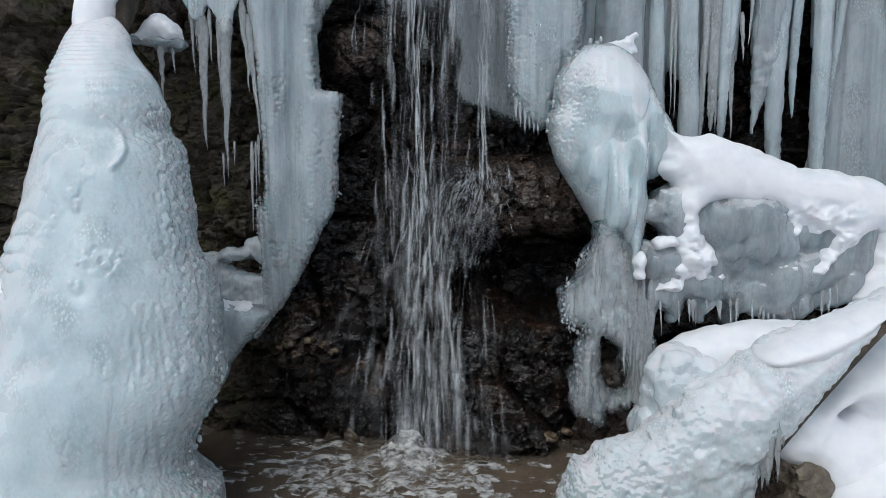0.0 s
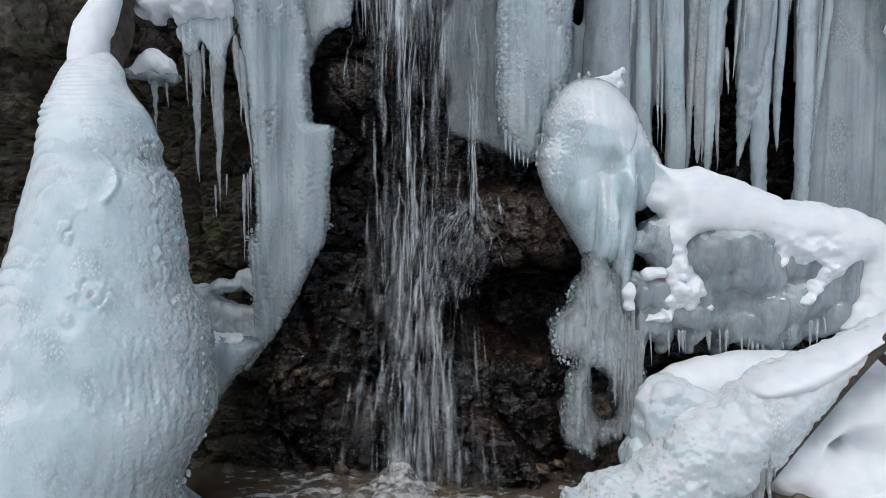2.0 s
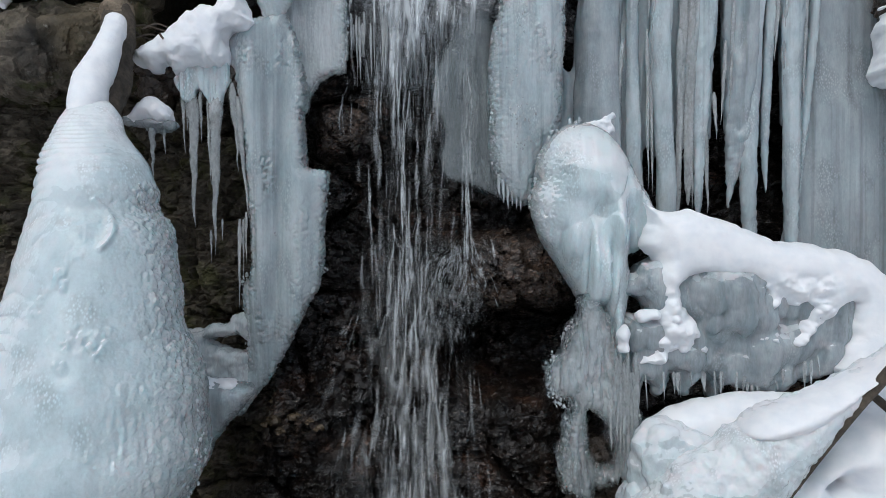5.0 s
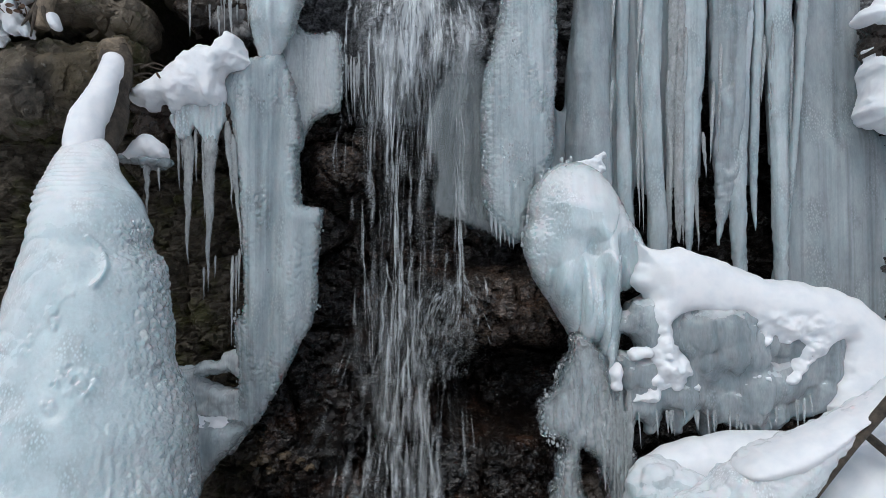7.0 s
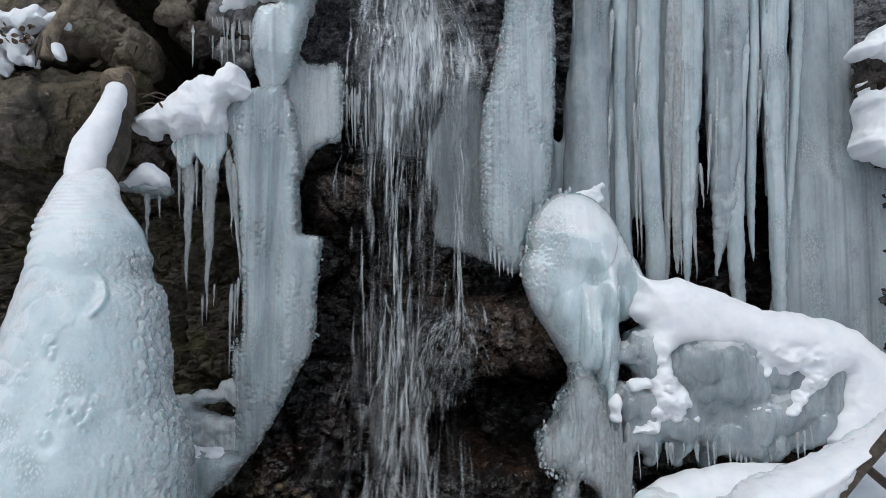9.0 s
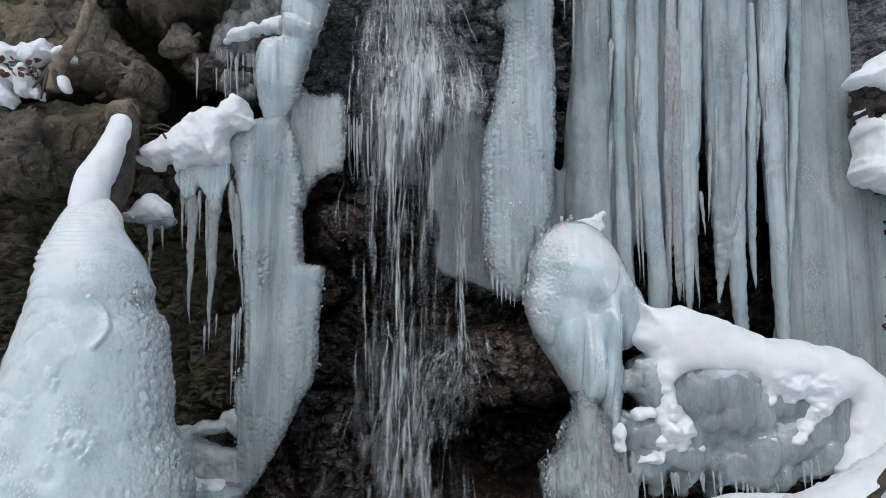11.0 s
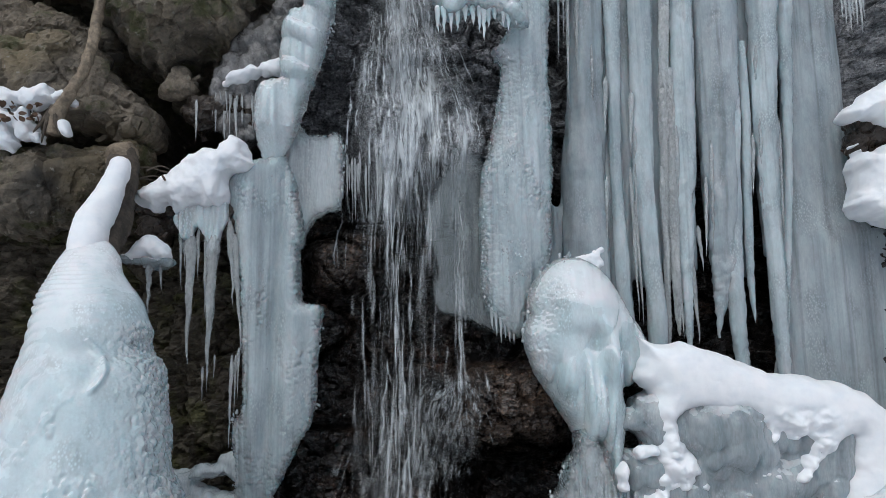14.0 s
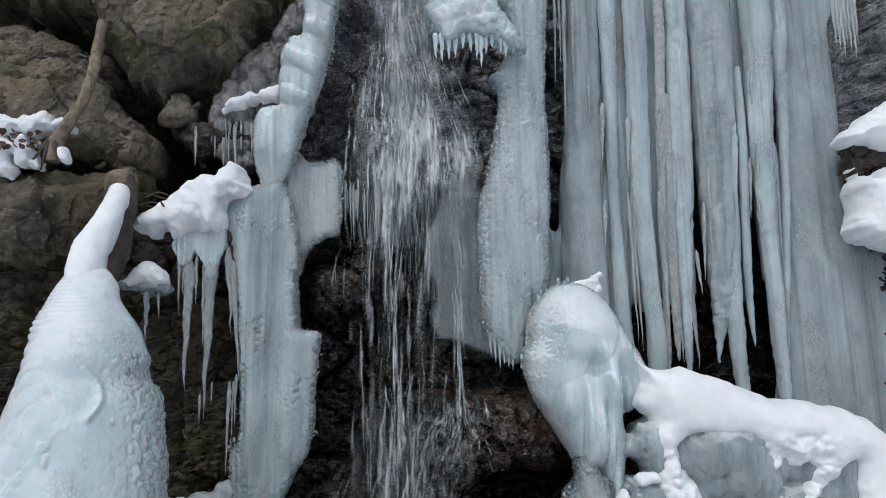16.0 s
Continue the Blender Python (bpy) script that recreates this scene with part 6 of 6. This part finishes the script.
for path in [[(-1.681, 2.866), (-1.593, 2.893), (-1.48, 2.867), (-1.375, 2.881)], [(-1.639, 2.817), (-1.553, 2.841), (-1.463, 2.809)], [(-1.663, 2.899), (-1.623, 2.84), (-1.553, 2.818), (-1.496, 2.835)], [(-1.592, 2.866), (-1.513, 2.9), (-1.432, 2.861)]]:  # litter caught between the log's end and the snow shelf
    solo("twig", tube([(x0, 3.99 + 0.02 * k, z0) for k, (x0, z0) in enumerate(path)], [0.007] + [0.005] * (len(path) - 2) + [0.002], 7, 0.01), M_BARK, "thin dark twig lodged beside the log's end", "twig", "twigs by the log")
twig = tube([(2.18, 3.45, 0.92), (2.225, 3.40, 0.865), (2.29, 3.35, 0.795), (2.42, 3.30, 0.67)], [0.018, 0.022, 0.022, 0.025], 10, 0.02)
solo("twig", twig, M_BARK, "dark bare twig under the snowy branch", "branch")


# ---- falling water ----
def veil(seed, x_at, z_hi, z_lo, off, free=None, fine=0.012, strength=1.0, ends=0.15, pull=5.0, mat=M_VEIL):
    """A film of falling water as one sheet, over the rock or free, thinning out to its sides."""
    u = np.linspace(-1, 1, 70)
    z = np.arange(z_lo, z_hi, 0.015)[::-1]
    U, Z = np.meshgrid(u, z, indexing="ij")
    X = x_at(U, Z)
    if free is None:
        Y = np.minimum.reduce([cliff_y(X + dx, Z + dz) for dx in (-0.04, 0, 0.04) for dz in (-0.03, 0.03, 0.09)])
        for _ in range(3):
            Y[:, 1:-1] = (Y[:, :-2] + Y[:, 1:-1] + Y[:, 2:]) / 3
            Y[1:-1] = (Y[:-2] + Y[1:-1] + Y[2:]) / 3
    else:
        Y = free + 0 * Z
    Y = Y - off + 0.012 * vnoise(X / 0.05, 0 * X, Z / 0.25, seed)
    dense = np.clip(1.15 - U ** 2, 0, 1) * np.clip((z_hi - Z) / ends, 0, 1) * np.clip((Z - z_lo) / ends, 0, 1)
    dense = dense * (0.65 + 0.55 * vnoise(U * 4 + seed, 0 * U, Z / 0.5, seed)) * strength
    me = mesh_of("film", np.stack([X, Y, Z], 2).reshape(-1, 3), sheet_quads(len(u), len(z)), mat)
    me.attributes.new("flow", "FLOAT", "POINT").data.foreach_set("value", np.clip(dense, 0, 1).astype(np.float32).ravel())
    lane = np.stack([(X + 0.010 * vnoise(X / 0.05, 0 * X, Z / 0.12, seed + 1)) / fine, 0 * X + seed * 3.7, Z / fine / pull / 2], 2)
    me.attributes.new("strand", "FLOAT_VECTOR", "POINT").data.foreach_set("vector", lane.astype(np.float32).ravel())
    return me


def film(name, me, parent, label=""):
    ob = new(name, me)
    ob.parent = parent
    ob.matrix_parent_inverse = Matrix.Translation(-parent.location)
    return tagged(ob, label) if label else ob


def streaks(count, seed, x_at, z_hi, z_lo, width, length, off=0.04, free=None, strength=0.6, spread=0.5):
    """Soft ribbons of falling water: each one thins out to its sides and ends. x_at(u, z): its x for u in -1..1."""
    r = np.random.default_rng(seed)
    u = np.clip(r.normal(0, spread, count), -1.1, 1.1)
    L = length * (0.35 + 1.3 * r.random(count) ** 1.5)
    z0 = np.maximum(z_lo + L, z_lo + (z_hi - z_lo) * r.random(count))
    W = width * (0.35 + 1.5 * r.random(count) ** 2)
    n = 12
    s = np.linspace(0, 1, n)
    Z = z0[:, None] - L[:, None] * s
    X = x_at(u[:, None], Z) + (0.012 * r.normal(0, 1, (count, 1))) * s + 0.008 * vnoise(Z / 0.10, u[:, None] * 40 + 0 * Z, 0 * Z, seed)
    if free is None:
        Y = np.minimum.reduce([cliff_y(X + dx, Z + dz) for dx in (-0.03, 0.03) for dz in (-0.02, 0.05)])
        Y[:, 1:-1] = (Y[:, :-2] + Y[:, 1:-1] + Y[:, 2:]) / 3
        Y = Y - off * (0.3 + r.random((count, 1)))
    else:
        Y = free + 0.06 * r.normal(0, 1, (count, 1)) + 0 * Z
    half = 0.65 * W[:, None] * (0.45 + 0.55 * s) * (0.75 + 0.5 * vnoise(Z / 0.05, u[:, None] * 90 + 0 * Z, 0 * Z, seed + 1))
    k = np.array([-1.0, -0.55, 0.0, 0.55, 1.0])
    V = np.stack([X[..., None] + half[..., None] * k, np.repeat(Y[..., None], 5, 2) - 0.3 * half[..., None] * (1 - k ** 2), np.repeat(Z[..., None], 5, 2)], 3)
    flow = 0.85 * np.array([0.0, 0.45, 1.0, 0.45, 0.0]) * (np.clip(s / 0.25, 0, 1) * np.clip((1 - s) / 0.35, 0, 1))[None, :, None] * (strength * (0.35 + 0.9 * r.random(count)))[:, None, None]
    Q = (sheet_quads(n, 5)[None] + (np.arange(count) * n * 5)[:, None, None]).reshape(-1, 4)
    me = mesh_of("film", V.reshape(-1, 3), Q, M_STREAK)
    me.attributes.new("flow", "FLOAT", "POINT").data.foreach_set("value", np.clip(flow, 0, 1).astype(np.float32).ravel())
    return me


waterfall = thing("waterfall", "thin white waterfall breaking over dark rock", "waterfall", (-0.1, 4.2, 0.0), kind="stuff")
upper_x = lambda u, z: np.interp(z, [2.5, 2.9, 3.4, 3.8, 4.4], [-0.05, -0.03, -0.01, -0.06, -0.14]) + u * np.interp(z, [2.5, 3.1, 3.5, 4.0, 4.5], [0.38, 0.42, 0.40, 0.28, 0.20])
main_x = lambda u, z: -0.11 - 0.02 * (2.8 - z) + u * np.interp(z, [1.0, 2.8], [0.24, 0.26])
core_x = lambda u, z: -0.11 - 0.03 * (2.8 - z) + 0.07 * u + 0.012 * np.sin(z * 5 + u * 3)
side_x = lambda u, z: 0.225 + 0.02 * u
jet_x = lambda u, z: 0.20 + u * 0.17 - 0.5 * np.maximum(0, 1.6 - z) * (0.6 - u * 0.4)
lower_x = lambda u, z: np.interp(z, [0.0, 0.6, 1.0, 1.4], [-0.15, -0.16, -0.10, 0.02]) + u * np.interp(z, [0.0, 0.8, 1.2, 1.6], [0.46, 0.42, 0.42, 0.36])
for k, (off, fine) in enumerate([(0.03, 0.034), (0.05, 0.023)]):
    film("upper_film", veil(601 + k, upper_x, 4.6, 2.6, off, fine=fine, strength=0.7, pull=4.0, mat=M_VEIL_DENSE), waterfall)
film("fall_film", veil(611, main_x, 2.95, 1.05, 0.0, free=4.10, fine=0.034, strength=0.25, pull=9.0), waterfall)
film("lower_film", veil(621, lower_x, 1.62, 0.0, 0.04, fine=0.05, strength=0.45, ends=0.3), waterfall)
film("spray_film", veil(633, jet_x, 1.68, 1.1, 0.05, fine=0.014, strength=0.7, pull=3.0), waterfall, "spray off the ledge")
film("upper_streaks", streaks(560, 501, upper_x, 4.4, 2.65, 0.024, 0.22, 0.06, strength=0.85), waterfall, "white broken water sliding down the face")
film("edge_streaks", streaks(70, 511, lambda u, z: upper_x(u * 1.15, z), 3.2, 2.3, 0.010, 0.35, 0.06, strength=0.5, spread=0.8), waterfall)
film("fall_streaks", streaks(110, 502, main_x, 3.0, 1.1, 0.020, 0.4, free=4.08, strength=0.42), waterfall)
film("core_streaks", streaks(44, 503, core_x, 3.1, 0.9, 0.030, 0.42, free=4.03, strength=0.6), waterfall, "densest thread of the fall")
film("side_streaks", streaks(22, 504, side_x, 3.2, 1.55, 0.016, 0.5, free=4.06, strength=0.7), waterfall, "single side jet")
film("spray_streaks", streaks(120, 505, jet_x, 1.70, 1.0, 0.022, 0.12, 0.07, strength=0.5), waterfall)
film("lower_streaks", streaks(170, 506, lower_x, 1.5, 0.02, 0.036, 0.20, 0.06, strength=0.36), waterfall)
film("foot_streaks", streaks(60, 508, lambda u, z: -0.17 + 0.13 * u, 1.1, 0.02, 0.036, 0.26, 0.07, strength=0.45), waterfall)
# drops thrown off the ledge by the side jet
r = np.random.default_rng(507)
n_drops = 360
way = np.where(r.random(n_drops) < 0.75, np.clip(r.normal(-0.9, 0.45, n_drops), -1.7, 0), np.clip(r.normal(0.4, 0.4, n_drops), 0, 0.9))
lift = r.normal(0.0, 0.35, n_drops)
begin = 0.17 * r.random(n_drops) ** 1.1
s6 = begin[:, None] + (0.006 + 0.016 * r.random(n_drops))[:, None] * np.linspace(0, 1, 5)
DX, DZ = 0.225 + way[:, None] * s6, 1.63 + lift[:, None] * s6 - 4.9 * s6 ** 2
DY = 4.05 - 0.08 * r.random((n_drops, 1)) - 0.2 * s6
rad = (0.001 + 0.0035 * r.random((n_drops, 1))) * np.sin(np.pi * np.linspace(0.08, 0.92, 5))
ang = np.array([0.5, 2.6, 4.7])
drops = np.stack([DX[..., None] + rad[..., None] * np.cos(ang), np.repeat(DY[..., None], 3, 2) + rad[..., None] * np.sin(ang), np.repeat(DZ[..., None], 3, 2) + 0 * ang], 3).reshape(-1, 3)
part("spray_drops", (drops, (ring_quads(5, 3)[None] + (np.arange(n_drops) * 15)[:, None, None]).reshape(-1, 4)), M_WATER, waterfall)

# ---- dead leaves ----
def leaf(at, turn, size, seed):
    r = np.random.default_rng(seed)
    s = np.linspace(0, 1, 7)
    half = size * 0.32 * np.sin(np.pi * s ** 0.8) + 0.0008
    curl = size * 0.25 * (s - 0.5) ** 2
    V = np.array([[half[i] * k, size * (s[i] - 0.5), curl[i] + 0.2 * half[i] * abs(k) + dz] for dz in (0, 0.0015) for i in range(7) for k in (-1, 0, 1)])
    q = np.concatenate([sheet_quads(7, 3), sheet_quads(7, 3)[:, ::-1] + 21])
    m = np.array(Euler([radians(t) for t in turn]).to_matrix())
    return V @ m.T + np.array(at), q


solo("dead_leaf", leaf((-1.46, 3.90, 2.80), (60, 10, 70), 0.05, 1), M_LEAF, "brown dead leaf lying on the snow", "leaf", "dead leaves")
rng = np.random.default_rng(77)
for i in range(40):
    solo("dead_leaf", leaf((-2.12 - 0.35 * rng.random(), 3.76 + 0.05 * rng.random(), 3.10 + 0.11 * rng.random()), tuple(rng.uniform(-70, 70, 3)), 0.025 + 0.03 * rng.random(), i), M_LEAF, "dark dead leaf in the litter beside the snow", "leaf", "dead leaves")
